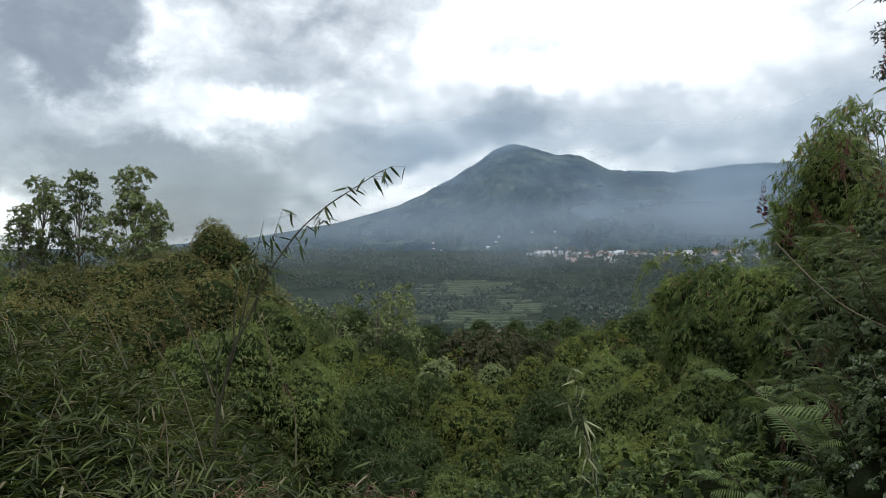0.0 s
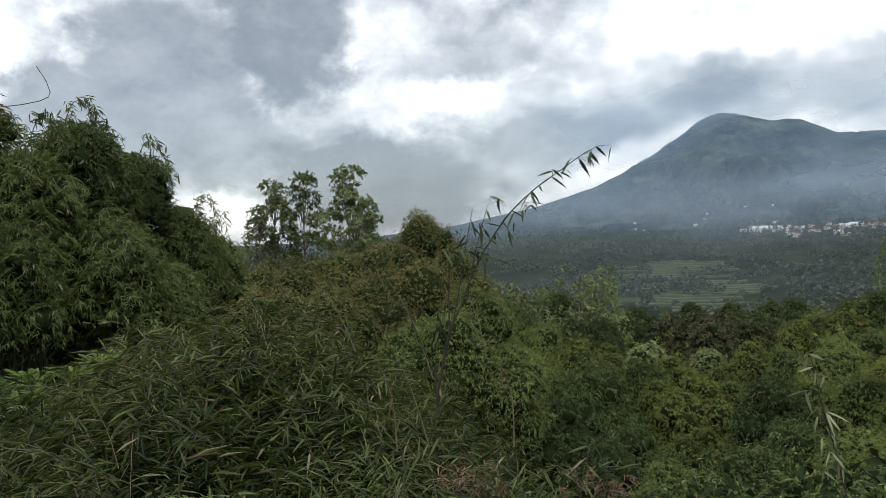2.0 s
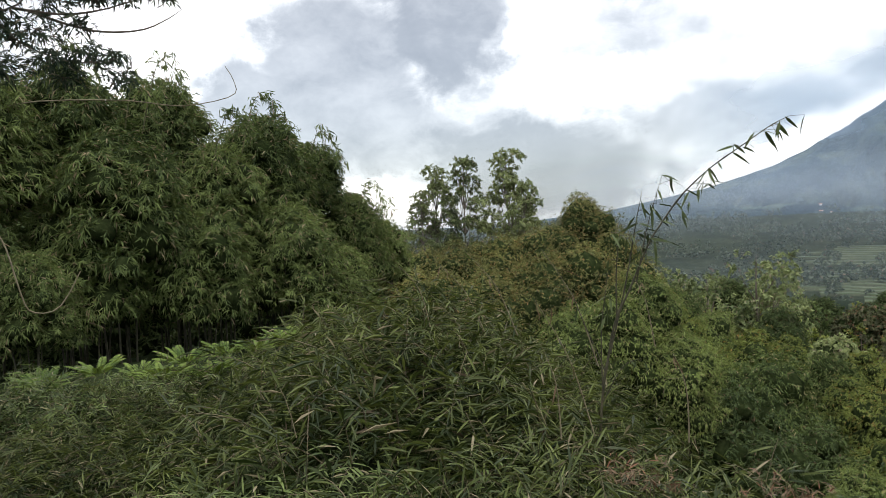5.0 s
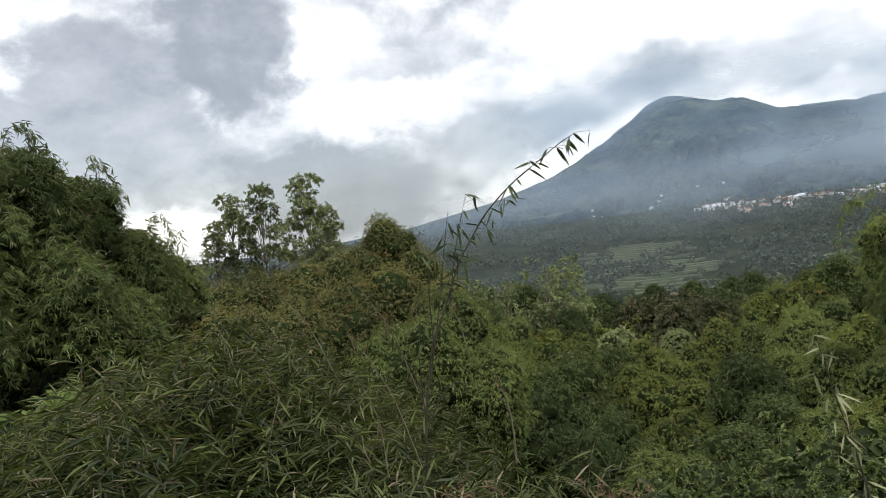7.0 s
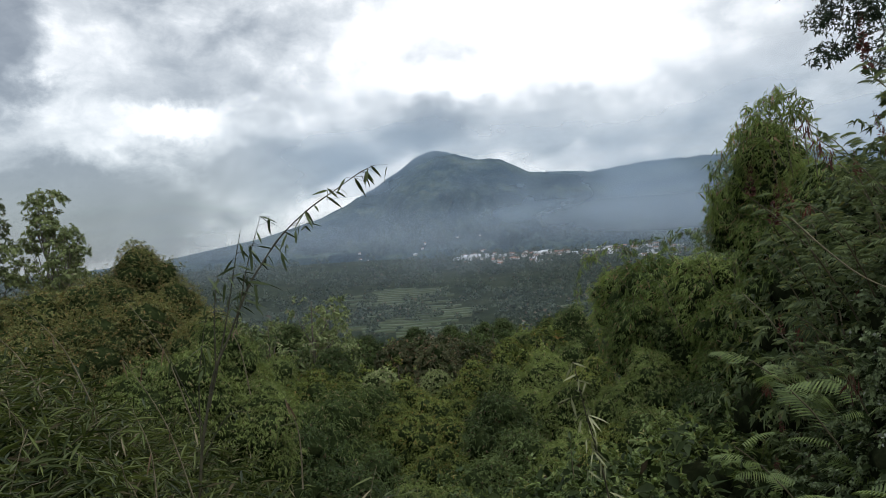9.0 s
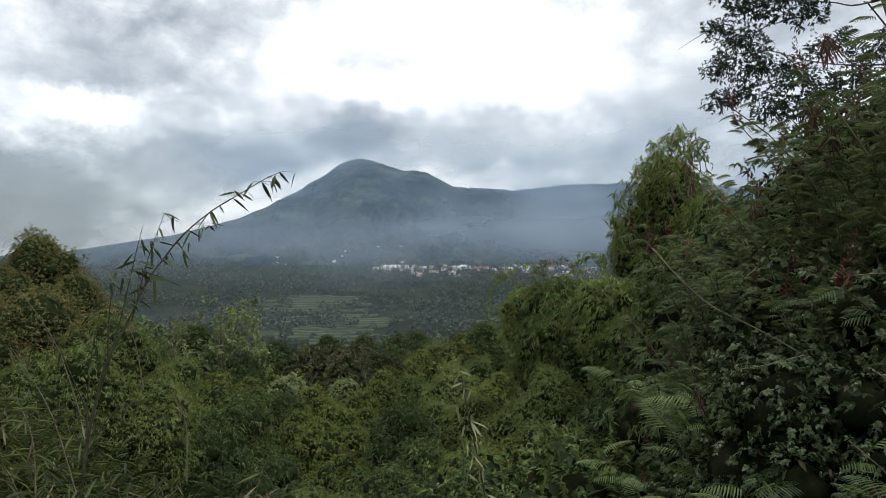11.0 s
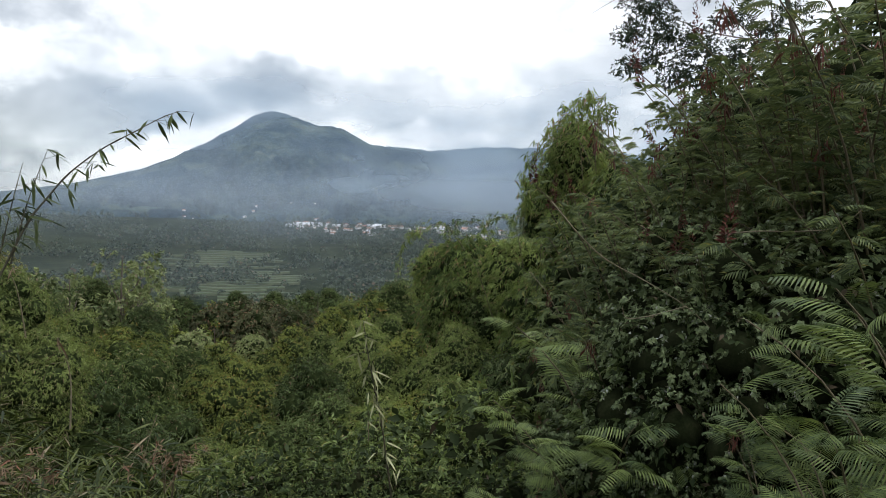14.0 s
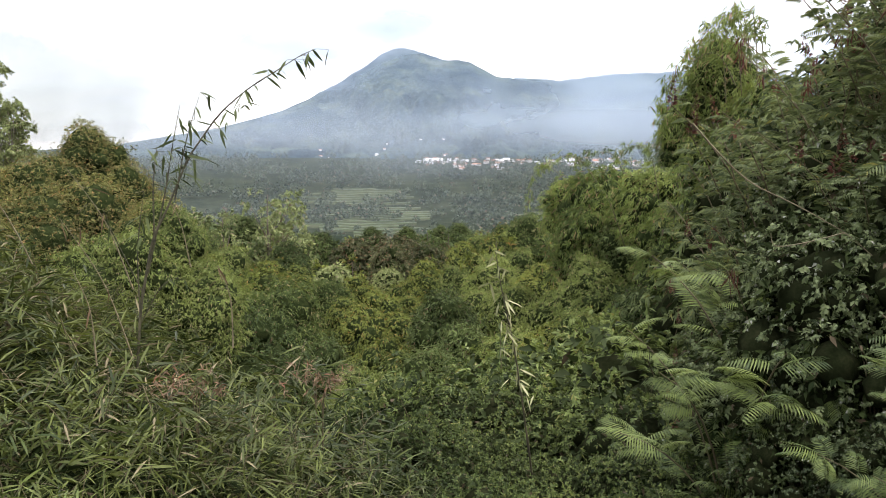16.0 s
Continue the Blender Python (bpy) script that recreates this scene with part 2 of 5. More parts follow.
M_PALELEAF = leaf_material("pale_half_dry_leaf", (0.10, 0.11, 0.055), (0.30, 0.31, 0.18), (0.34, 0.28, 0.17), 0.15, thin=0.2)
M_WEEP = leaf_material("weeping_twig", (0.035, 0.030, 0.018), (0.085, 0.070, 0.040), (0.14, 0.07, 0.04), 0.1, thin=0.15)
M_FAR = leaf_material("far_forest_leaf", (0.022, 0.035, 0.027), (0.086, 0.108, 0.071), (0.123, 0.101, 0.072), 0.05, patch=0.012)
M_CULM = rough_material("bamboo_culm", [(0.035, 0.038, 0.018), (0.075, 0.072, 0.034), (0.13, 0.115, 0.06)], 6, 0.5, 0.15)
M_DARKCULM = rough_material("dark_culm", [(0.016, 0.015, 0.010), (0.036, 0.034, 0.020), (0.062, 0.056, 0.032)], 12, 0.6, 0.15)
M_BARK = rough_material("bark", [(0.035, 0.028, 0.022), (0.085, 0.07, 0.055), (0.14, 0.12, 0.10)], 9, 0.9, 0.5, stretch=(1, 1, 0.25))
M_PALEBARK = rough_material("pale_bark", [(0.06, 0.052, 0.042), (0.12, 0.105, 0.085), (0.20, 0.18, 0.15)], 7, 0.85, 0.35, stretch=(1, 1, 0.3))
M_STEM = rough_material("green_brown_stem", [(0.045, 0.035, 0.022), (0.10, 0.085, 0.045)], 14, 0.7, 0.2)
M_STRAW = rough_material("straw_stem", [(0.075, 0.066, 0.040), (0.165, 0.14, 0.088)], 10, 0.7, 0.15)
# near-black cores and dark inner leaves stand in for shade between the foliage
M_INNER = rough_material("dark_core_shade", [(0.005, 0.007, 0.003), (0.010, 0.013, 0.006), (0.020, 0.022, 0.011)], 9, 1.0, 0.3, spec=0.0)
M_SHADE = leaf_material("inner_shade_leaf", (0.007, 0.013, 0.004), (0.034, 0.048, 0.017), (0.05, 0.04, 0.025), 0.06, thin=0.15, spec=0.05)
M_HEART = rough_material("crown_core_shade", [(0.008, 0.013, 0.005), (0.018, 0.026, 0.010), (0.034, 0.042, 0.017)], 5, 1.0, 0.4, spec=0.0)
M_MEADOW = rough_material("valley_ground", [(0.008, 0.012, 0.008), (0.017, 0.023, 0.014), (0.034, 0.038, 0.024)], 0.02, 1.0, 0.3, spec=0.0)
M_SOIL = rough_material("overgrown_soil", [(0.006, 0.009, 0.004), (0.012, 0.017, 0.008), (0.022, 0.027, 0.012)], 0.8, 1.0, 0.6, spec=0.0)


# ---- mesh tools ----
def mesh_of(name, V, F, mat, smooth=False):
    """A mesh from numpy arrays: V (n, 3), F (m, 3) or (m, 4)."""
    me = bpy.data.meshes.new(name)
    V, F = np.asarray(V, np.float32), np.asarray(F, np.int32)
    k = F.shape[1]
    me.vertices.add(len(V))
    me.vertices.foreach_set("co", V.ravel())
    me.loops.add(F.size)
    me.loops.foreach_set("vertex_index", F.ravel())
    me.polygons.add(len(F))
    me.polygons.foreach_set("loop_start", np.arange(0, F.size, k, dtype=np.int32))
    me.update(calc_edges=True)
    if smooth:
        me.polygons.foreach_set("use_smooth", np.ones(len(F), bool))
    me.materials.append(mat)
    return me


def part(name, data, parent, label=""):
    ob = new(name, data)
    ob.parent = parent
    if label:
        tagged(ob, label)
    return ob


def unit(a):
    return a / np.maximum(np.linalg.norm(a, axis=1, keepdims=True), 1e-9)


def blades(P, D, L, W, rng, droop=0.25, fold=0.25, fine=True, Nrm=None):
    """Lance-shaped leaves at P along D: folded along the midrib and, when fine, bowed in length."""
    n = len(P)
    D = unit(D)
    if Nrm is None:
        Nrm = np.tile([0, 0, 1.0], (n, 1)) + rng.normal(0, 0.45, (n, 3))
    S = unit(np.cross(D, Nrm))
    U = np.cross(S, D)
    L, W = L[:, None], W[:, None] * 0.5
    dz = np.zeros((n, 3))
    dz[:, 2] = -1
    if not fine:
        c = P + D * L * 0.4
        V = np.stack([P, c + S * W + U * W * fold, P + D * L + dz * L * droop, c - S * W + U * W * fold], 1)
        base = np.arange(n)[:, None] * 4
        F = np.concatenate([base + [0, 1, 2], base + [0, 2, 3]])
        return V.reshape(-1, 3), F
    rows = []
    for t, w in ((0.0, 0.0), (0.28, 1.0), (0.66, 0.8), (1.0, 0.0)):
        c = P + D * L * t + dz * L * droop * t * t
        if w == 0:
            rows.append(c)
        else:
            rows += [c + (S + U * fold) * W * w, c + (-S + U * fold) * W * w]
    V = np.stack(rows, 1)
    base = np.arange(n)[:, None] * 6
    F = np.concatenate([base + [0, 1, 2], base + [1, 3, 4], base + [1, 4, 2], base + [3, 5, 4]])
    return V.reshape(-1, 3), F


def tubes(lines, sides=5):
    """Tapered round stems: each line is (points (k, 3), radii (k,))."""
    Vs, Fs, off = [], [], 0
    ang = np.arange(sides) * 2 * np.pi / sides
    for P, R in lines:
        P = np.asarray(P, float)
        T = unit(np.gradient(P, axis=0))
        ref = np.array([0.31, 0.87, 0.38]) if abs(T[0] @ np.array([1.0, 0, 0])) > 0.7 else np.array([1.0, 0.1, 0.05])
        A = unit(np.cross(T, ref))
        B = np.cross(T, A)
        ring = P[:, None] + (A[:, None] * np.cos(ang)[None, :, None] + B[:, None] * np.sin(ang)[None, :, None]) * np.asarray(R)[:, None, None]
        Vs.append(ring.reshape(-1, 3))
        k = len(P)
        i = np.arange(k - 1)[:, None] * sides
        j = np.arange(sides)[None]
        jn = (j + 1) % sides
        Fs.append(np.stack([i + j, i + jn, i + sides + jn, i + sides + j], -1).reshape(-1, 4) + off)
        off += k * sides
    return np.concatenate(Vs), np.concatenate(Fs)


def bezier(a, b, c, k):
    t = np.linspace(0, 1, k)[:, None]
    return (1 - t) ** 2 * np.asarray(a) + 2 * t * (1 - t) * np.asarray(b) + t * t * np.asarray(c)


def polar(az, r):
    return -r * math.sin(radians(az)), r * math.cos(radians(az))


def smooth(a, b, x):
    t = np.clip((np.asarray(x, float) - a) / (b - a), 0, 1)
    return t * t * (3 - 2 * t)


# ---- the land ----
G_R = np.array([0, 2.6, 4, 6, 10, 15, 25, 40, 70, 120, 200, 300, 450, 600, 800, 1000, 1300, 1500, 2000, 4900.0])
G_Z = np.array([0, -0.45, -0.75, -1.7, -5.6, -7.4, -8.7, -10.3, -13.6, -19, -32, -46, -62, -68, -55, -40, -19, -3, -3, -3.0])


def ground_z(x, y):
    """Height of the ground: a shelf where one stands, a ravine ahead, fields beyond, and banks to both sides."""
    x, y = np.asarray(x, float), np.asarray(y, float)
    r = np.hypot(x, y)
    az = np.degrees(np.arctan2(-x, y))
    z = np.interp(np.log1p(r), np.log1p(G_R), G_Z)
    bank = np.maximum(smooth(20, 36, az) * (0.25 + 0.75 * smooth(4, 6, r)), smooth(27, 42, -az))
    bank = np.maximum(bank, smooth(80, 150, np.abs(az)))
    keep = np.interp(r, [0, 14, 30, 60, 120], [0.94, 0.9, 0.72, 0.4, 0.0])
    bank = np.maximum(bank, smooth(5, 17, az) * smooth(12, 8, r) * smooth(4, 6, r))
    z = z * (1 - bank * keep)
    return z + 0.10 * np.sin(x * 1.3 + 0.5) * np.cos(y * 1.1) * smooth(1, 5, r)


def polar_sheet(radii, az0, az1, steps, zfun):
    a = np.radians(np.linspace(az0, az1, steps))
    R, A = np.meshgrid(radii, a, indexing="ij")
    X, Y = -R * np.sin(A), R * np.cos(A)
    Z = zfun(X, Y, R, np.degrees(A))
    V = np.stack([X, Y, Z], -1).reshape(-1, 3)
    nr, na = R.shape
    i, j = np.meshgrid(np.arange(nr - 1), np.arange(na - 1), indexing="ij")
    b = i * na + j
    F = np.stack([b, b + 1, b + na + 1, b + na], -1).reshape(-1, 4)
    return V, F


def fbm2(X, Y, scale, octaves=5, seed=0):
    """Smooth 2D value noise, summed over octaves, from about -1 to 1."""
    rng = np.random.default_rng(seed)
    out, amp, tot = np.zeros_like(X), 1.0, 0.0
    for _ in range(octaves):
        g = rng.uniform(-1, 1, (64, 64))
        u, v = X / scale, Y / scale
        i, j = np.floor(u).astype(int), np.floor(v).astype(int)
        fu, fv = u - i, v - j
        fu, fv = fu * fu * (3 - 2 * fu), fv * fv * (3 - 2 * fv)
        a, b = g[i % 64, j % 64], g[(i + 1) % 64, j % 64]
        c, d = g[i % 64, (j + 1) % 64], g[(i + 1) % 64, (j + 1) % 64]
        out += amp * ((a * (1 - fu) + b * fu) * (1 - fv) + (c * (1 - fu) + d * fu) * fv)
        tot += amp
        amp, scale = amp * 0.5, scale * 0.5
    return out / tot


radii = np.concatenate([np.linspace(0, 12, 30), np.geomspace(12.6, 4900, 90)])
V, F = polar_sheet(radii, -180, 180, 241, lambda X, Y, R, A: ground_z(X, Y) + fbm2(X, Y, 60, 4, 5) * 2.0 * smooth(60, 300, R))
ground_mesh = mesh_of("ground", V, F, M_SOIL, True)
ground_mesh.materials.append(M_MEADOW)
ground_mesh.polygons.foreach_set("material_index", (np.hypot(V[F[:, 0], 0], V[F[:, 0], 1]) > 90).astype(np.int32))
ground = tagged(new("ground", ground_mesh), "dark overgrown soil falling away into a green valley", "ground", kind="structure")

# the volcano: the crest's elevation by azimuth, at 4 km
CREST_AZ = [-75, -45, -33, -25, -21.3, -20.2, -19.2, -18.0, -16.7, -15.6, -14.6, -13.4, -12.6, -11.8, -11.2, -10.5, -9.6, -8.9, -8.2, -7.5, -6.8, -6, -5.2, -4.5, -3.8, -3.1, -2.0, -0.75, 1.2, 3.9, 8.6, 15.7, 24, 40, 75]
CREST_EL = [2.0, 4.5, 6.2, 6.5, 6.3, 6.15, 6.0, 6.08, 6.16, 6.26, 6.2, 6.3, 6.75, 7.2, 7.5, 7.62, 7.7, 7.72, 7.95, 8.22, 8.42, 8.5, 8.44, 8.18, 7.80, 7.34, 6.62, 5.78, 4.78, 3.48, 2.15, 0.85, 0.1, -0.2, -0.3]


def mountain_z(X, Y, R, A):
    el = np.interp(A, CREST_AZ, CREST_EL)
    el = sum(np.interp(A + s, CREST_AZ, CREST_EL) for s in (-0.12, 0, 0.12)) / 3
    top = EYE + 4000 * np.tan(np.radians(el)) + fbm2(X, Y, 60, 3, 8) * 13 * smooth(2, 5, el)
    s = np.clip((R - 1480) / 2520, 0, 1.0)
    z = -6 + (top + 6) * (0.30 * s + 0.70 * s ** 2.3)
    # gullies that run down the slope
    gul = np.abs(fbm2(A * 60 + fbm2(X, Y, 500, 3, 3) * 60, R * 0.25, 110, 4, 11))
    z -= gul * 210 * np.sin(np.pi * np.clip(s, 0, 1)) ** 1.2 * smooth(0.3, 5, el)
    z += fbm2(X, Y, 260, 5, 21) * 26 * np.sin(np.pi * s) * smooth(0.0, 3, el)
    over = np.maximum(R - 4000, 0)
    return z - over * 0.9


V, F = polar_sheet(np.concatenate([np.linspace(1480, 4000, 120), [4080, 4300, 4700]]), -76, 76, 460, mountain_z)


def mountain_material():
    """Wooded slopes: dark forest broken by paler clearings and farmland lower down, with distance haze painted in as
    blue.
    """
    mt, N, Lk = nodes_of("hazy_wooded_mountainside")
    geo = N.new("ShaderNodeNewGeometry")

    def noise_at(s, d):
        n = N.new("ShaderNodeTexNoise")
        n.inputs["Scale"].default_value, n.inputs["Detail"].default_value, n.inputs["Roughness"].default_value = s, d, 0.65
        Lk.new(geo.outputs["Position"], n.inputs["Vector"])
        return n.outputs["Fac"]
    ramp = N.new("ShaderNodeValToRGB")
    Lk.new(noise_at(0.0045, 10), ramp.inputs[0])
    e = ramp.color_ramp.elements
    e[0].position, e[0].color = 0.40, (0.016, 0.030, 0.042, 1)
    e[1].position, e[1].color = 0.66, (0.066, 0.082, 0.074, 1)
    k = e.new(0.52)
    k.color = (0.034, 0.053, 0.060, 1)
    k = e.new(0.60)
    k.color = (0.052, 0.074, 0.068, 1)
    f = noise_at(0.03, 4)
    mx = N.new("ShaderNodeMixRGB")
    mx.blend_type, mx.inputs[0].default_value = "OVERLAY", 0.75
    Lk.new(ramp.outputs[0], mx.inputs[1])
    Lk.new(f, mx.inputs[2])
    bs = N.new("ShaderNodeBsdfPrincipled")
    bs.inputs["Roughness"].default_value, bs.inputs["Specular IOR Level"].default_value = 1.0, 0.0
    Lk.new(mx.outputs[0], bs.inputs["Base Color"])
    bp = N.new("ShaderNodeBump")
    bp.inputs["Strength"].default_value, bp.inputs["Distance"].default_value = 1.0, 30.0
    Lk.new(f, bp.inputs["Height"])
    Lk.new(bp.outputs[0], bs.inputs["Normal"])
    out = N.new("ShaderNodeOutputMaterial")
    Lk.new(bs.outputs[0], out.inputs[0])
    return mt


tagged(new("mountain", mesh_of("mountain", V, F, mountain_material(), True)), "wooded volcano, haze painted in blue-grey, with a rounded summit and long ridge", "mountain", kind="structure")


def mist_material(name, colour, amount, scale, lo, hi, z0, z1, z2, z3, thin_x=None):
    """Mist and air haze put in as a bluish see-through sheet: lets most light through; thins out above and below and in
    drifts.
    """
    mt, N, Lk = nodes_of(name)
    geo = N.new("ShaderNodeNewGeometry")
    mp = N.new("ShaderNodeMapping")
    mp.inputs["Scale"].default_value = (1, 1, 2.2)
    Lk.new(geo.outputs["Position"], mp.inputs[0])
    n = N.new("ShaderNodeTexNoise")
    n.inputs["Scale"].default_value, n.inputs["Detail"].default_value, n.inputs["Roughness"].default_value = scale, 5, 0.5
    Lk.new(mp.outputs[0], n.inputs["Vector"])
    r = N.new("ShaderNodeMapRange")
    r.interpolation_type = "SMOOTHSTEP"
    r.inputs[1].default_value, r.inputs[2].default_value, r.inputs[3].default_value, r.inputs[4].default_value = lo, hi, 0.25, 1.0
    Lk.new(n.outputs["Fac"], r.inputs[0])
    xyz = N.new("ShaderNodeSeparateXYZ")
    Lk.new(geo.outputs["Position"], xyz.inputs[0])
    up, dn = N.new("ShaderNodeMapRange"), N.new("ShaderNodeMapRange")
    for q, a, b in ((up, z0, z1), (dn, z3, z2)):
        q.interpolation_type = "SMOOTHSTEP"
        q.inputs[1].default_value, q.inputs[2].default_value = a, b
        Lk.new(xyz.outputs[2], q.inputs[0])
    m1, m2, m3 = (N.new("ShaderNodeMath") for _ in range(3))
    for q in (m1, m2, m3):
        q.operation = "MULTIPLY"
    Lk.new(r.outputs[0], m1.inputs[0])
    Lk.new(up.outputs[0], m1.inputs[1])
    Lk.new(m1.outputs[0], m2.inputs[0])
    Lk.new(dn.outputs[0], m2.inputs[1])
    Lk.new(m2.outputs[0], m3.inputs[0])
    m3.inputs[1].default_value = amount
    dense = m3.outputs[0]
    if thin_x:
        # the sheet fades out off to one side of the mountain
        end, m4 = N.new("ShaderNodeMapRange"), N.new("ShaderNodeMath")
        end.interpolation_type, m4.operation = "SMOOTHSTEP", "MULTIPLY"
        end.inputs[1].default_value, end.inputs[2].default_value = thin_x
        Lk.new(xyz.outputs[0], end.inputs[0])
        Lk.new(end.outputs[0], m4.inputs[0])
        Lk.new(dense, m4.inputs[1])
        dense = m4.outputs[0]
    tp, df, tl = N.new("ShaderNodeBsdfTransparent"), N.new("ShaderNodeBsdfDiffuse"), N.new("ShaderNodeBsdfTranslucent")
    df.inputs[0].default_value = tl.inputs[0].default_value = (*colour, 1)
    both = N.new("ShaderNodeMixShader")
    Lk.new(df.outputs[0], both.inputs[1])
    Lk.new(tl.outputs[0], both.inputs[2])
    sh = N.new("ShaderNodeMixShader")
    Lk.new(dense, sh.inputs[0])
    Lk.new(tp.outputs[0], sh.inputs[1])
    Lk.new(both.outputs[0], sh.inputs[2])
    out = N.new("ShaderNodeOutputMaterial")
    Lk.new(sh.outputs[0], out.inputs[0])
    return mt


def mist_sheet(r, z0, z1, mat):
    a = np.radians(np.linspace(-76, 76, 77))
    V = np.concatenate([np.stack([-r * np.sin(a), r * np.cos(a), np.full_like(a, z)], 1) for z in (z0, z1)])
    i = np.arange(76)[:, None]
    F = np.concatenate([i, i + 1, i + 78, i + 77], 1)
    ob = tagged(new("mist", mesh_of("mist", V, F, mat)), "thin bluish sheet put in for mist and haze before the mountain", "mist", kind="structure")
    ob.visible_shadow = False
    return ob


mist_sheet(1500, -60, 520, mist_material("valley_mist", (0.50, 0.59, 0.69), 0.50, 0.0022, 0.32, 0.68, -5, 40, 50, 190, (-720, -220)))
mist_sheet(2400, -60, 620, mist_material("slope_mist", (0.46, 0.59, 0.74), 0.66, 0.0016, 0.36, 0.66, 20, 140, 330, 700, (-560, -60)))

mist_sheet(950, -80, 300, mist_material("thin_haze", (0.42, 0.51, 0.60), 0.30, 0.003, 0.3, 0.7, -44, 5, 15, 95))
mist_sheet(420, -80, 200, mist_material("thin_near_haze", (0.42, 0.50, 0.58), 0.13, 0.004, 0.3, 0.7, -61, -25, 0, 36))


# ---- kinds of plants ----
TOPS = {}


def spray_points(rng, line, t0, t1, n):
    """Points and directions along a polyline."""
    t = rng.uniform(t0, t1, n) * (len(line) - 1)
    i = np.minimum(t.astype(int), len(line) - 2)
    f = (t - i)[:, None]
    return line[i] * (1 - f) + line[i + 1] * f, unit(line[i + 1] - line[i]), t / (len(line) - 1)


def tuft_leaves(rng, P, N, per, leaf, ratio, hang, spread=0.75, fine=False, droop=0.2, up=0.25, face=None, rough=0.45):
    """Fans of leaves: each tuft at P faces out along N and hangs by its weight."""
    n = len(P)
    k = np.repeat(np.arange(n), per)
    axis = unit(N * 0.8 + rng.normal(0, 0.45, (n, 3)) + np.array([0, 0, -hang]))
    G = N if face is None else face
    side = unit(np.cross(axis, unit(G + rng.normal(0, 0.4, (n, 3)))))
    ang = np.tile(np.linspace(-1, 1, per), n) * spread + rng.normal(0, 0.22, n * per)
    D = axis[k] * np.cos(ang)[:, None] + side[k] * np.sin(ang)[:, None] + rng.normal(0, 0.14, (n * per, 3))
    L = leaf * rng.uniform(0.6, 1.15, n * per)
    Q = P[k] - axis[k] * (rng.uniform(0, 0.7, n * per) * leaf)[:, None]
    nrm = G[k] + rng.normal(0, rough, (n * per, 3)) + np.array([0, 0, up])
    return blades(Q, D, L, L * ratio * rng.uniform(0.75, 1.25, n * per), rng, droop, 0.25, fine, nrm)


def lump_shell(rng, lumps, tufts, inner=0.25, low=-0.55):
    """Points and outward normals over the outside of a heap of rounded lumps (x, y, z, radius, flatness)."""
    A = lumps[:, 3] ** 2
    idx = rng.choice(len(lumps), int(tufts * 2.6), p=A / A.sum())
    n = unit(rng.normal(0, 1, (len(idx), 3)))
    n[:, 2] = np.where(n[:, 2] < low, -n[:, 2], n[:, 2])
    depth = 1 - inner * rng.uniform(0, 1, len(idx)) ** 2
    wob = 1 + 0.16 * np.sin(n[:, 0] * 5 + idx) * np.cos(n[:, 1] * 4 + idx * 1.7) + 0.08 * np.sin(n[:, 2] * 11 + idx * 2.1)
    sc = np.stack([np.ones(len(lumps)), np.ones(len(lumps)), lumps[:, 4]], 1)
    P = lumps[idx, :3] + n * sc[idx] * (lumps[idx, 3] * depth * wob)[:, None]
    ok = np.ones(len(idx), bool)
    for j in range(len(lumps)):
        d = np.linalg.norm((P - lumps[j, :3]) / sc[j], axis=1) / lumps[j, 3]
        ok &= (d > 0.72) | (idx == j)
    ok &= P[:, 2] > 0.02
    P, n = P[ok][:tufts], n[ok][:tufts]
    return P, n


def plumes(rng, P, n, each, length, hang):
    """Leafy side shoots: from every point of the shell a shoot runs out and droops, with tufts along it."""
    m = len(P)
    ax = unit(n + rng.normal(0, 0.4, (m, 3)))
    ln = length * rng.uniform(0.45, 1.25, m)
    k = np.repeat(np.arange(m), each)
    u = np.tile((np.arange(each) + 0.5) / each, m) + rng.uniform(-0.08, 0.08, m * each)
    Q = P[k] + ax[k] * (ln[k] * (u - 0.5))[:, None] + rng.normal(0, 0.04 * length, (m * each, 3))
    Q[:, 2] -= hang * ln[k] * u * u * 0.55
    d = ax[k] * 1.0
    d[:, 2] -= hang * u * 0.9
    return Q, unit(d), n[k]


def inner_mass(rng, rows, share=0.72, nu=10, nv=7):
    """The dark heart of a dense plant: uneven masses under the outer foliage, coloured to stand in for shade."""
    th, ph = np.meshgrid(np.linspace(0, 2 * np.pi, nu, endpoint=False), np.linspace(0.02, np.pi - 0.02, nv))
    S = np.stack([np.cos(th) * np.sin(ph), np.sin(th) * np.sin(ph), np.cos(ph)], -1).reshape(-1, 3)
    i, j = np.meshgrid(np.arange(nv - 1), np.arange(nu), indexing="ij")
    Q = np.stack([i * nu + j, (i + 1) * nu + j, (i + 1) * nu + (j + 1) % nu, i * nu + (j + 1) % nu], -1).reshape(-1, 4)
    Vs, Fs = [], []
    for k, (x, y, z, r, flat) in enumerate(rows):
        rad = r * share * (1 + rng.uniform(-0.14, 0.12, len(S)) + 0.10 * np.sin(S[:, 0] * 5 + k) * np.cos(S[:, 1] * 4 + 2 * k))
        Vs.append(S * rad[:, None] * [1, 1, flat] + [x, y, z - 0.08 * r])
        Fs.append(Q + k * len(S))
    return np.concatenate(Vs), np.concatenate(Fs)


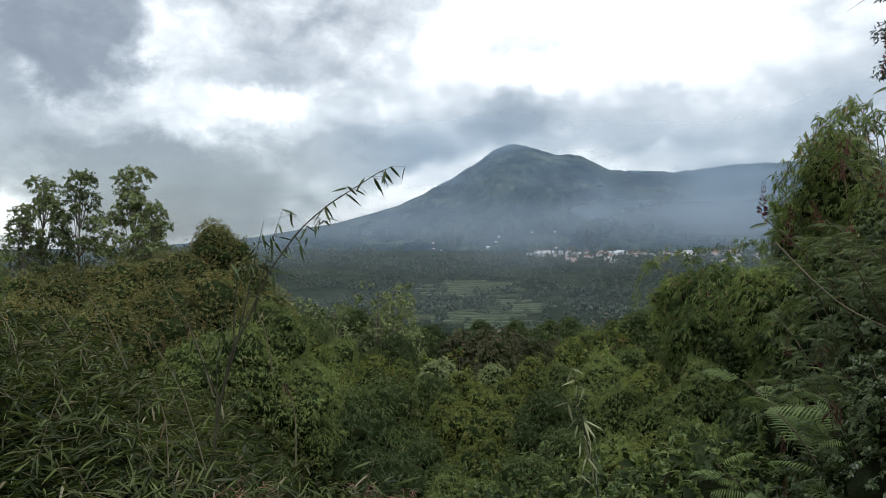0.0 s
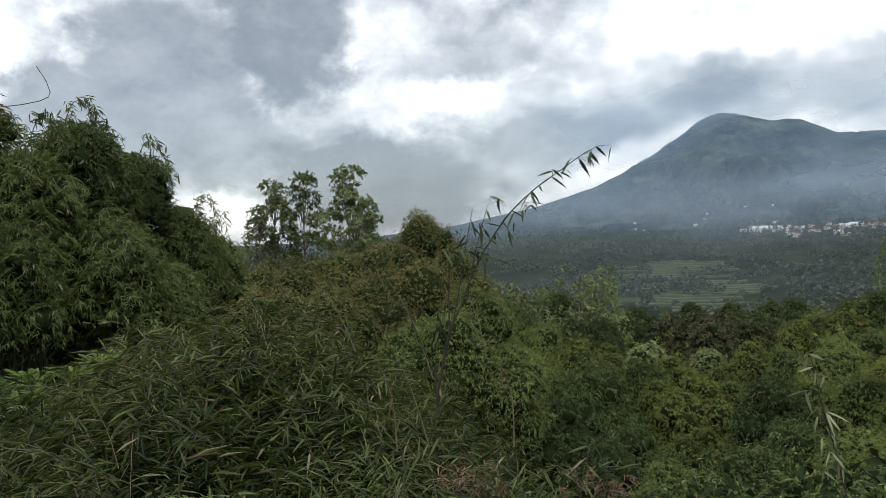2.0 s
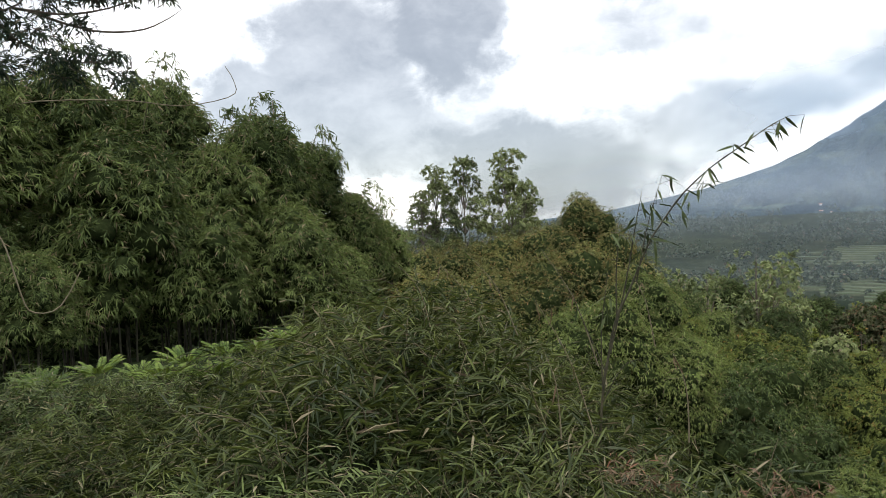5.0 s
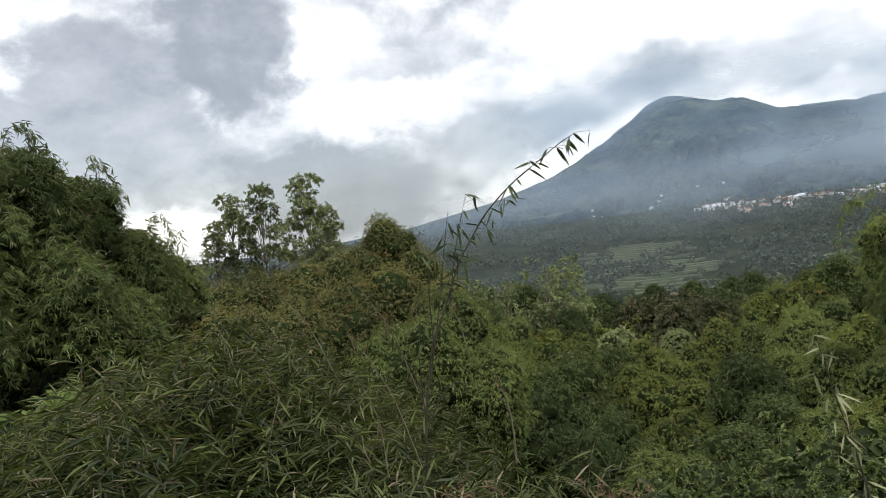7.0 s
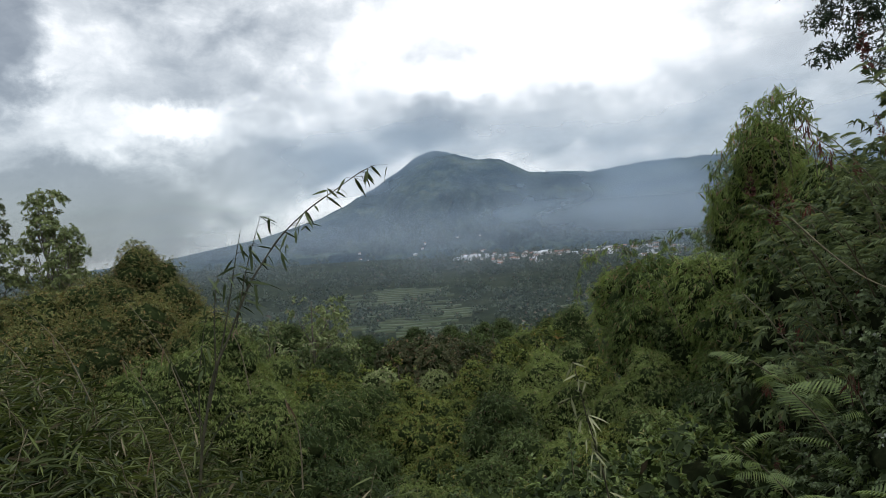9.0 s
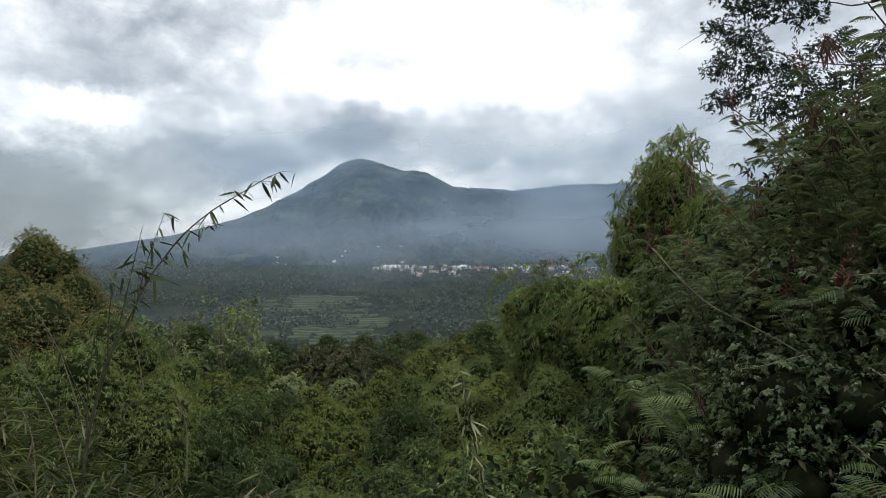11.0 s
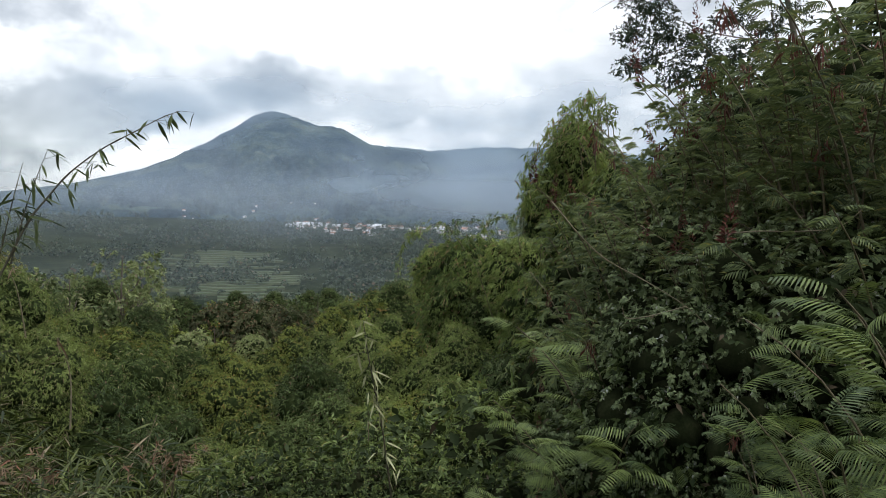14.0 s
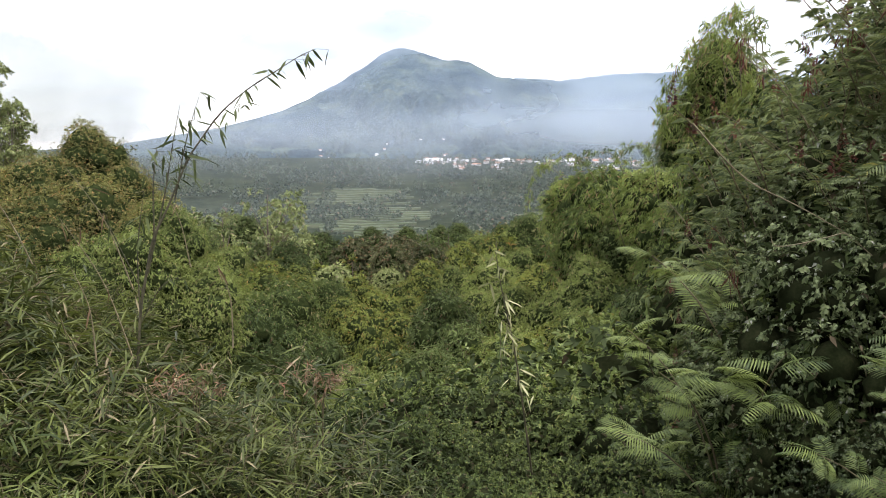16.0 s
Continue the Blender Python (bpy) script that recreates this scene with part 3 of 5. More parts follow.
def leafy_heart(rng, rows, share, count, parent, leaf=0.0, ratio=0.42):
    """Dark leaves under the outer foliage, round a small closed heart; both stand in for the shade there."""
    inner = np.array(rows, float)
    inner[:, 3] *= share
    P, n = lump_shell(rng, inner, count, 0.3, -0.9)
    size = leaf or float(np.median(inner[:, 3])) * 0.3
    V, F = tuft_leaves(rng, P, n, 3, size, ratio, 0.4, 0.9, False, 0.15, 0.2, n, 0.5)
    heart = tagged(part("inner_foliage", mesh_of("inner_foliage", V, F, M_SHADE), parent, "dark inner leaves standing in for shade"), kind="stuff")
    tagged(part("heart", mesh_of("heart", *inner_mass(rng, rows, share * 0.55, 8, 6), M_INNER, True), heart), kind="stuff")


def thicket(name, seed, w, h, lumps, tufts, per, leaf, ratio, mat, hang=0.5, label="", category="bamboo", group="", stems=5, stem_mat=None, stem_r=0.03,
            spread=0.75, fine=False, inner=0.25, tall=0.5, skirt=0.5, lump_size=1.0, droop=0.2, whips=0, plume=(5, 3.0), core=0.55, skirt_z=(0.12, 0.55), rough=0.45, up=0.25):
    """A dense plant: stems that fan out from the foot, and a heap of leafy lumps, closed to the outside."""
    rng = np.random.default_rng(seed)
    top = tagged(new(name), label, category, group)
    rows = []
    for i in range(lumps):
        u = (i + 0.5) / lumps
        a = i * 2.39996 + rng.uniform(-0.5, 0.5)
        rr = 0.5 * w * 0.74 * math.sqrt(u)
        rad = w * rng.uniform(0.15, 0.25) * lump_size
        z = h * (1 - tall * u * u) * rng.uniform(0.86, 1.0) - rad * 0.9
        rows.append((rr * math.cos(a), rr * math.sin(a), max(z, rad * 0.3), rad, rng.uniform(0.75, 1.15)))
    for i in range(int(lumps * skirt)):
        a = i * 2.39996 * 1.7 + rng.uniform(-0.4, 0.4)
        rad = w * rng.uniform(0.14, 0.22) * lump_size
        rr = 0.5 * w * rng.uniform(0.55, 0.85)
        rows.append((rr * math.cos(a), rr * math.sin(a), h * rng.uniform(*skirt_z), rad, 1.2))
    rows = np.array(rows)
    P, n = lump_shell(rng, rows, tufts // plume[0], inner)
    P, n, face = plumes(rng, P, n, plume[0], plume[1] * leaf, hang)
    V, F = tuft_leaves(rng, P, n, per, leaf, ratio, hang * 0.6, spread, fine, droop, up, face, rough)
    part("foliage", mesh_of("foliage", V, F, mat), top)
    TOPS[top.name] = float(np.percentile(P[:, 2], 99.5))
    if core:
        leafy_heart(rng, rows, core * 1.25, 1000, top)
    for i in range(stems):
        c = rows[int(rng.integers(0, lumps))]
        b = np.array([c[0] * 0.25 + rng.normal(0, 0.04 * w), c[1] * 0.25 + rng.normal(0, 0.04 * w), -0.3])
        line = bezier(b, (b[0], b[1], h * 0.6), c[:3] + np.array([0, 0, c[3] * 0.6]), 8)
        part("culm" if category == "bamboo" else "stem", mesh_of("stem", *tubes([(line, np.linspace(stem_r, stem_r * 0.25, 8))], 5), stem_mat or M_CULM, True), top)
    # bare or thinly leaved shoots that stand out of the outline
    for i in range(whips):
        c = rows[int(rng.integers(0, lumps))]
        a = rng.uniform(0, 6.28)
        ln = h * rng.uniform(0.12, 0.24)
        e = c[:3] + np.array([math.cos(a) * ln * 0.8, math.sin(a) * ln * 0.8, c[3] + ln * rng.uniform(0.2, 0.8)])
        line = bezier(c[:3], c[:3] * 0.5 + e * 0.5 + [0, 0, 0.35 * ln], e, 8)
        sh = part("shoot", mesh_of("shoot", *tubes([(line, np.linspace(stem_r * 0.3, stem_r * 0.1, 8))], 4), stem_mat or M_CULM, True), top)
        q, qd, _ = spray_points(rng, line, 0.35, 1.0, 14)
        V, F = tuft_leaves(rng, q, unit(qd + rng.normal(0, 0.6, qd.shape)), max(per - 2, 3), leaf, ratio, hang + 0.3, spread, fine, droop)
        part("shoot_foliage", mesh_of("shoot_foliage", V, F, mat), sh)
    return top


def leafy_tree(name, seed, height, crown_w, crown_h, clumps, tufts, per, leaf, ratio, mat, bark, label="", group="", cone=0.0, trunk_r=0.12, hang=0.3, size=1.0, lean=(0, 0), dense=False):
    """A tree: tapered trunk, limbs to every clump of the crown, tufts of leaves round uneven clumps with gaps between."""
    rng = np.random.default_rng(seed)
    top = tagged(new(name), label, "tree", group)
    c0 = height - crown_h
    bend = rng.normal(0, 0.03 * height, 2)
    trunk = bezier((0, 0, -0.4), (bend[0], bend[1], height * 0.5), (bend[0] * 0.5 + lean[0], bend[1] * 0.5 + lean[1], height * 0.94), 10)
    part("trunk", mesh_of("trunk", *tubes([(trunk, np.linspace(trunk_r, trunk_r * 0.15, 10))], 7), bark, True), top)
    limbs, rows = [], []
    for i in range(clumps):
        t = (i + rng.uniform(0, 1)) / clumps
        wd = crown_w * 0.5 * (math.sin(math.pi * min(max(0.16 + 0.74 * t, 0), 1)) ** 0.7) * (1 - cone * t)
        a = i * 2.39996 + rng.uniform(-0.6, 0.6)
        rr = wd * rng.uniform(0.3, 1.0)
        zc = c0 + crown_h * (t * 0.88 + rng.uniform(0, 0.06))
        ax = trunk[min(int(9.5 * zc / (height * 0.94)), 9)]
        rad = crown_w * rng.uniform(0.12, 0.2) * size * (1 - 0.4 * cone * t)
        c = np.array([rr * math.cos(a) + ax[0], rr * math.sin(a) + ax[1], zc])
        root = trunk[min(int(9.5 * max(zc - 0.2 * crown_h, 0.1) / height), 9)]
        limbs.append((bezier(root, root * 0.5 + c * 0.5 + [0, 0, -0.06 * crown_h], c, 5), np.linspace(trunk_r * 0.3, trunk_r * 0.06, 5)))
        rows.append((*c, rad, rng.uniform(0.6, 0.95)))
    tagged(part("branchwork", mesh_of("branchwork", *tubes(limbs, 4), bark, True), top), kind="stuff")
    P, n = lump_shell(rng, np.array(rows), tufts // 4, 0.6, -0.7)
    P, n, face = plumes(rng, P, n, 4, 2.0 * leaf, hang)
    V, F = tuft_leaves(rng, P, n, per, leaf, ratio, hang, 1.0, False, 0.12, 0.1, face, 0.3)
    part("crown", mesh_of("crown", V, F, mat), top)
    TOPS[top.name] = float(np.percentile(P[:, 2], 99.5))
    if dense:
        tagged(part("inner_foliage", mesh_of("inner_foliage", *inner_mass(rng, np.array(rows), 0.55), M_INNER), top, "dark inner core standing in for shade"), kind="stuff")
    return top


def on_ground(az, r, dz=0.0):
    x, y = polar(az, r)
    return x, y, float(ground_z(x, y)) + dz


def place(ob, az, r, dz=0.0, turn=0.0, s=1.0):
    ob.matrix_basis = pose(*on_ground(az, r, dz), 0, 0, turn) @ Matrix.Diagonal((s, s, s, 1))
    return ob


def view_from(az):
    """Where one stands when looking that way: a small step to the side for the far bank."""
    return (-0.24, -0.07, EYE - 0.06) if az < -26 else (0.0, 0.0, EYE)


def stand(ob, az, r, el, turn, height, first=False, smin=0.3, smax=3.0):
    """Stand a plant of that height on the ground so that its top comes to that elevation seen from the shelf."""
    ex, ey, ez = view_from(az)
    x, y = polar(az, r)
    x, y = x + ex, y + ey
    z = float(ground_z(x, y)) - 0.15
    s = min(max((ez + r * math.tan(radians(el)) - z) / height, smin), smax)
    if first:
        ob.matrix_basis = pose(x, y, z, 0, 0, turn) @ Matrix.Diagonal((s, s, s, 1))
        return ob
    c = copy_thing(ob, pose(x, y, z, 0, 0, turn))
    c.scale = (s, s, s)
    return c


def spread_out(ob, height, spots):
    """First spot for the plant itself, copies for the others: azimuth, distance, elevation of the top, turn."""
    height = TOPS.get(ob.name, height)
    for i, (az, r, el, tn) in enumerate(spots):
        stand(ob, az, r, el, tn, height, i == 0)


CLUMP_W, CLUMP_H = 4.0, 4.6


def crowned(name, seed, heads, tufts, per, leaf, ratio, mat, label, category, group, hang=0.6, spread=0.7, head_r=(0.15, 0.28), rough=0.45, wisps=90, culms=4, stem_mat=None, core=0.8, round_top=1.0, gap=-0.75):
    """A leafy dome of many small rounded heads, each its own fan of hanging leaves, on long stems; a dark core stands
    in for the shade between and beneath them.
    """
    rng = np.random.default_rng(seed)
    top = tagged(new(name), label, category, group)
    R, rows = CLUMP_W / 2, []
    for i in range(heads):
        ph = math.acos(1 - 1.75 * (i + 0.5) / heads)
        a = i * 2.39996 + rng.uniform(-0.35, 0.35)
        r = CLUMP_W * rng.uniform(*head_r)
        k = rng.uniform(0.70, 1.06)
        out = (R - r * 0.75) * math.sin(min(ph, 1.75)) ** round_top * k
        z = 0.42 * CLUMP_H + (0.58 * CLUMP_H - r * 0.8) * math.cos(ph) * (k if ph < 1.2 else 1.0)
        rows.append((out * math.cos(a), out * math.sin(a), z, r, rng.uniform(0.72, 1.0)))
    rows = np.array(rows)
    P, n = lump_shell(rng, rows, tufts, 0.35, gap)
    P = P + n * (np.abs(rng.normal(0, 0.13, len(P))) * (1 + np.sin(P[:, 0] * 3.1 + P[:, 2] * 2.3)))[:, None]
    face = unit(n + np.array([0, 0, 0.35]))
    V, F = tuft_leaves(rng, P, n, per, leaf, ratio, hang, spread, False, 0.2, 0.25, face, rough)
    # thin sprays that stand out of the outline
    w = rng.choice(len(P), wisps, replace=False)
    w = w[n[w, 2] > -0.1]
    Q, d, fc = plumes(rng, P[w] + n[w] * leaf * 0.5, unit(n[w] + [0, 0, 0.35]), 5, (3.0 + 1.5 * math.sin(seed)) * leaf, 0.9)
    V2, F2 = tuft_leaves(rng, Q, d, 3, leaf, ratio, hang, 0.8, False, 0.2, 0.25, fc, 0.4)
    part("foliage", mesh_of("foliage", np.concatenate([V, V2]), np.concatenate([F, F2 + len(V)]), mat), top)
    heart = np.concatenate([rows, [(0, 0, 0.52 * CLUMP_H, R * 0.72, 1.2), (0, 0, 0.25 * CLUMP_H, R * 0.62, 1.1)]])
    tagged(part("inner_foliage", mesh_of("inner_foliage", *inner_mass(rng, heart, core, 8, 6), M_HEART, True), top, "dark inner core standing in for shade"), kind="stuff")
    for i in range(culms):
        c = rows[int(rng.integers(0, heads))]
        b = np.array([c[0] * 0.3, c[1] * 0.3, -1.6 * CLUMP_H])
        line = bezier(b, (b[0], b[1], CLUMP_H * 0.4), c[:3], 7)
        part("culm" if category == "bamboo" else "stem", mesh_of("stem", *tubes([(line, np.linspace(0.045, 0.012, 7))], 5), stem_mat or M_CULM, True), top)
    return top


def stand_crowns(ob, spots):
    """Each spot: azimuth, distance, elevation of the top, half width in degrees, turn."""
    home = True
    for az, r, el, hw, turn in spots:
        ex, ey, ez = view_from(az)
        x, y = polar(az, r)
        x, y = x + ex, y + ey
        s = r * math.tan(radians(hw)) / (CLUMP_W / 2)
        z = ez + r * math.tan(radians(el)) - s * CLUMP_H
        m = pose(x, y, z, 0, 0, turn)
        c = ob if home else copy_thing(ob, m)
        c.matrix_basis = m @ Matrix.Diagonal((s, s, s, 1))
        home = False


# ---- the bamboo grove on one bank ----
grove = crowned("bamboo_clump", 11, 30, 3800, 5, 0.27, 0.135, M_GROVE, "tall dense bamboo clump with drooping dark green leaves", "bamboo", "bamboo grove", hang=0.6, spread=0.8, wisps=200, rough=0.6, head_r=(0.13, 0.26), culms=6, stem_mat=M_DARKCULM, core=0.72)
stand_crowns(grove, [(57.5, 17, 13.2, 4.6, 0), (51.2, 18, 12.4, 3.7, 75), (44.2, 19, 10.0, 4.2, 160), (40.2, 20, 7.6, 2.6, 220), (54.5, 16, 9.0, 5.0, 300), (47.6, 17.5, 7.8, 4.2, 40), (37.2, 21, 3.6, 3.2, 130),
                     (34.6, 23, 1.2, 2.4, 20), (63.5, 16, 13.0, 5.0, 100), (69.5, 16, 13.5, 5.0, 250), (42.0, 17.5, 3.0, 4.0, 330), (49.5, 16.5, 3.2, 4.2, 190), (57.0, 16, 3.6, 4.4, 60), (64.0, 15.5, 3.6, 4.4, 280), (38.4, 19, -0.6, 3.2, 110), (60.5, 14.5, 0.0, 3.2, 20)])

# ---- the trees behind the mound ----
euc = leafy_tree("slender_tree", 21, 13.5, 4.0, 7.6, 46, 3700, 5, 0.15, 0.40, M_GREYTREE, M_PALEBARK, "slender pale-barked tree with an airy grey-green crown", "slender trees", trunk_r=0.11, hang=0.4, cone=0.35, size=0.78)
spread_out(euc, 13.6, [(24.5, 38, 6.1, 0), (27.3, 39, 5.7, 80), (29.7, 40, 5.0, 190), (31.3, 39, 3.1, 30), (22.4, 37, 3.6, 140)])
brown = crowned("feathery_tree", 22, 24, 4200, 5, 0.15, 0.26, M_BROWNISH, "brownish green tree with a dense feathery rounded crown", "tree", "feathery trees", hang=0.35, spread=0.9, wisps=110, stem_mat=M_BARK, round_top=1.15)
stand_crowns(brown, [(18.0, 33.5, 2.3, 2.6, 0), (20.3, 30, 0.0, 2.8, 73), (15.7, 30, -0.7, 2.3, 146), (22.7, 28, -0.4, 2.8, 219), (25.5, 27, -0.7, 2.8, 292), (28.1, 26, -1.2, 3.3, 5), (30.5, 26, -1.6, 3.3, 78), (18.2, 22, -1.8, 3.7, 151), (14.4, 20, -3.2, 2.8, 224), (21.9, 21, -2.6, 3.7, 297), (25.5, 20, -3.4, 3.7, 10), (28.8, 19, -3.7, 3.7, 83), (31.6, 20, -3.6, 3.7, 156), (33.5, 25, -2.4, 3.6, 90), (36.5, 23, -3.5, 3.4, 200)])

# ---- the ravine's canopy ----
CANOPY = "ravine canopy"
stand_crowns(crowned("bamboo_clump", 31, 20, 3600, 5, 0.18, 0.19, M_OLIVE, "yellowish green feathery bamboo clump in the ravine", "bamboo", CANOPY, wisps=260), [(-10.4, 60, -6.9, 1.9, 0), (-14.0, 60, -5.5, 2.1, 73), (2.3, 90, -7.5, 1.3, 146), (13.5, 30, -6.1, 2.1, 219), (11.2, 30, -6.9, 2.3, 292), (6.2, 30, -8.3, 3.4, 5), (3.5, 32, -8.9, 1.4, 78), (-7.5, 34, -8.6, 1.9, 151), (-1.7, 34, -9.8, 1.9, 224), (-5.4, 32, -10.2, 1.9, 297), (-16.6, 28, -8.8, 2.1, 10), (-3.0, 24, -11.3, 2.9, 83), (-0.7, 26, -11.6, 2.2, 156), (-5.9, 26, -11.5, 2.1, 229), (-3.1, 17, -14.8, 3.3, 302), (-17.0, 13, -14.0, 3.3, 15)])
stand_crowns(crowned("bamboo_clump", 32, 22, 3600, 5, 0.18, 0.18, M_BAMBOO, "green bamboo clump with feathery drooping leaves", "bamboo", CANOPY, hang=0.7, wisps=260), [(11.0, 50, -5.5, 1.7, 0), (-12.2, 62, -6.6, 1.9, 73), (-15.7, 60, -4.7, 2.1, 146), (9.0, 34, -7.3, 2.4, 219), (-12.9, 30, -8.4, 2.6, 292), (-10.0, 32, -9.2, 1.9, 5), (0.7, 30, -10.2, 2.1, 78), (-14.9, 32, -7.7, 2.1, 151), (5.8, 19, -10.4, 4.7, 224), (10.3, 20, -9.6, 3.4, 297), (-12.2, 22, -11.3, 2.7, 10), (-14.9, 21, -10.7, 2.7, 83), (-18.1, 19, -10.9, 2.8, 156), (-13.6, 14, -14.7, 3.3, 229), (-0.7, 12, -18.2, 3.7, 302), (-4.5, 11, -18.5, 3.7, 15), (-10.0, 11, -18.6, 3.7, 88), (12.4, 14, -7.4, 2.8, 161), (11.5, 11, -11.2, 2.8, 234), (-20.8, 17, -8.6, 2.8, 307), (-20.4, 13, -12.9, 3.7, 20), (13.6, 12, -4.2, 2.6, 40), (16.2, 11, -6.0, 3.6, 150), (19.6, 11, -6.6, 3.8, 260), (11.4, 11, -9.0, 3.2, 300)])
# those behind the grove and in the hollows are added to darken shaded gaps
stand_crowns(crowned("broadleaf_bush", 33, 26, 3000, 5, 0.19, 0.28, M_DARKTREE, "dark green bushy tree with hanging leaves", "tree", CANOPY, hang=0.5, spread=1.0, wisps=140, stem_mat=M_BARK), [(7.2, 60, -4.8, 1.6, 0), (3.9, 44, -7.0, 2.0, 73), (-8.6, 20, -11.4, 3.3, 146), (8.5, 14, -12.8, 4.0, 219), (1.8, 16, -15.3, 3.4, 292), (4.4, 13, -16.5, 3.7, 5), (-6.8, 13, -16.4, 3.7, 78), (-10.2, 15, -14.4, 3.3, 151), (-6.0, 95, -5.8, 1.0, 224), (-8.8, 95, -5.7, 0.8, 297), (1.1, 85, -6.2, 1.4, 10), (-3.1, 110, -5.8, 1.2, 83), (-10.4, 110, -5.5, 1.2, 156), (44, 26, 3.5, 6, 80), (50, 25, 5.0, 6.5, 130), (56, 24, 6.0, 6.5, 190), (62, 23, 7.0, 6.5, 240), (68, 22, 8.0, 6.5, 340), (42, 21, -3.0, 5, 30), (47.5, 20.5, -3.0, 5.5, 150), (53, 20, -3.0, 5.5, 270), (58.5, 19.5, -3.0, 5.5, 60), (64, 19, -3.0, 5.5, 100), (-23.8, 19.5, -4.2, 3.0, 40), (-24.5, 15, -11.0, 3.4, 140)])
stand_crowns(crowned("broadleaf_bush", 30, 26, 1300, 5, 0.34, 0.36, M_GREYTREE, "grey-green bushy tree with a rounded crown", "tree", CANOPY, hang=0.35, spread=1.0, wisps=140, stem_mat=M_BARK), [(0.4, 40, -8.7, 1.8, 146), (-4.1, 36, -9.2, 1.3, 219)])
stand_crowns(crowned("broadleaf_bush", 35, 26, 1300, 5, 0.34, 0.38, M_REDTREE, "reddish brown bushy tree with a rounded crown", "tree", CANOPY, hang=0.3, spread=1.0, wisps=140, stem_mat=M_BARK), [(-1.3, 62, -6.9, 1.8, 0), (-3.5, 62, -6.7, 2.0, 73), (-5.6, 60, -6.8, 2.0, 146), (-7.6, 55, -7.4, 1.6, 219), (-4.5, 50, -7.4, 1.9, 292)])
d_tree = leafy_tree("broadleaf_tree", 34, 7.0, 5.0, 6.0, 24, 620, 5, 0.33, 0.42, M_DARKTREE, M_BARK, "dark green broadleaf tree with a rounded crown", "valley trees", size=1.3)
r_tree = leafy_tree("broadleaf_tree", 35, 7.0, 5.6, 6.0, 24, 900, 5, 0.26, 0.42, M_REDTREE, M_BARK, "reddish brown broadleaf tree with a rounded crown", "valley trees", size=1.3)
g_tree = leafy_tree("broadleaf_tree", 36, 7.0, 4.6, 6.0, 22, 1100, 5, 0.23, 0.40, M_GREYTREE, M_BARK, "grey-green broadleaf tree with a rounded crown", "valley trees", size=1.25)
o_tree = leafy_tree("broadleaf_tree", 37, 7.0, 4.8, 6.0, 24, 620, 5, 0.32, 0.40, M_OLIVE, M_BARK, "olive green broadleaf tree with a rounded crown", "valley trees", size=1.3)
spread_out(g_tree, 7.1, [(5.1, 60, -2.9, 0), (9.0, 54, -4.6, 200), (6.6, 66, -4.8, 250), (4.2, 74, -4.4, 80), (7.2, 78, -4.8, 160), (-2.2, 80, -7.2, 300), (10.0, 80, -4.6, 40), (12.2, 72, -4.2, 110)])
rng = np.random.default_rng(77)
spread_out(d_tree, 7.1, [(-6.5 + 0.0, 85, -6.6, 0)] + [(a, rng.uniform(75, 105), e, rng.uniform(0, 360)) for a, e in
           ((-2.6, -6.9), (-7.6, -6.4), (-9.4, -6.2), (-4.2, -7.0), (-0.6, -7.0), (-11.5, -6.6), (2.0, -6.6), (8.6, -5.4), (-14.0, -6.0), (11.5, -4.6), (-16.5, -5.4), (13.8, -4.4))])
spread_out(r_tree, 7.1, [(-5.6, 66, -7.7, 0), (-7.4, 64, -7.8, 60), (-3.6, 68, -7.7, 120), (-9.2, 70, -7.3, 180), (-12.6, 72, -6.9, 240), (-10.6, 60, -8.2, 300)])
spread_out(o_tree, 7.1, [(-11.6, 64, -6.6, 0)] + [(a, rng.uniform(52, 62), e, rng.uniform(0, 360)) for a, e in ((2.6, -7.6), (-1.4, -8.4), (-8.4, -8.6), (-13.2, -6.6), (9.0, -6.2), (-16.4, -6.4), (6.4, -6.8))]
           + [(a, rng.uniform(110, 200), -6.9 + abs(a + 4) * 0.09, rng.uniform(0, 360)) for a in np.linspace(-22, 18, 22)])

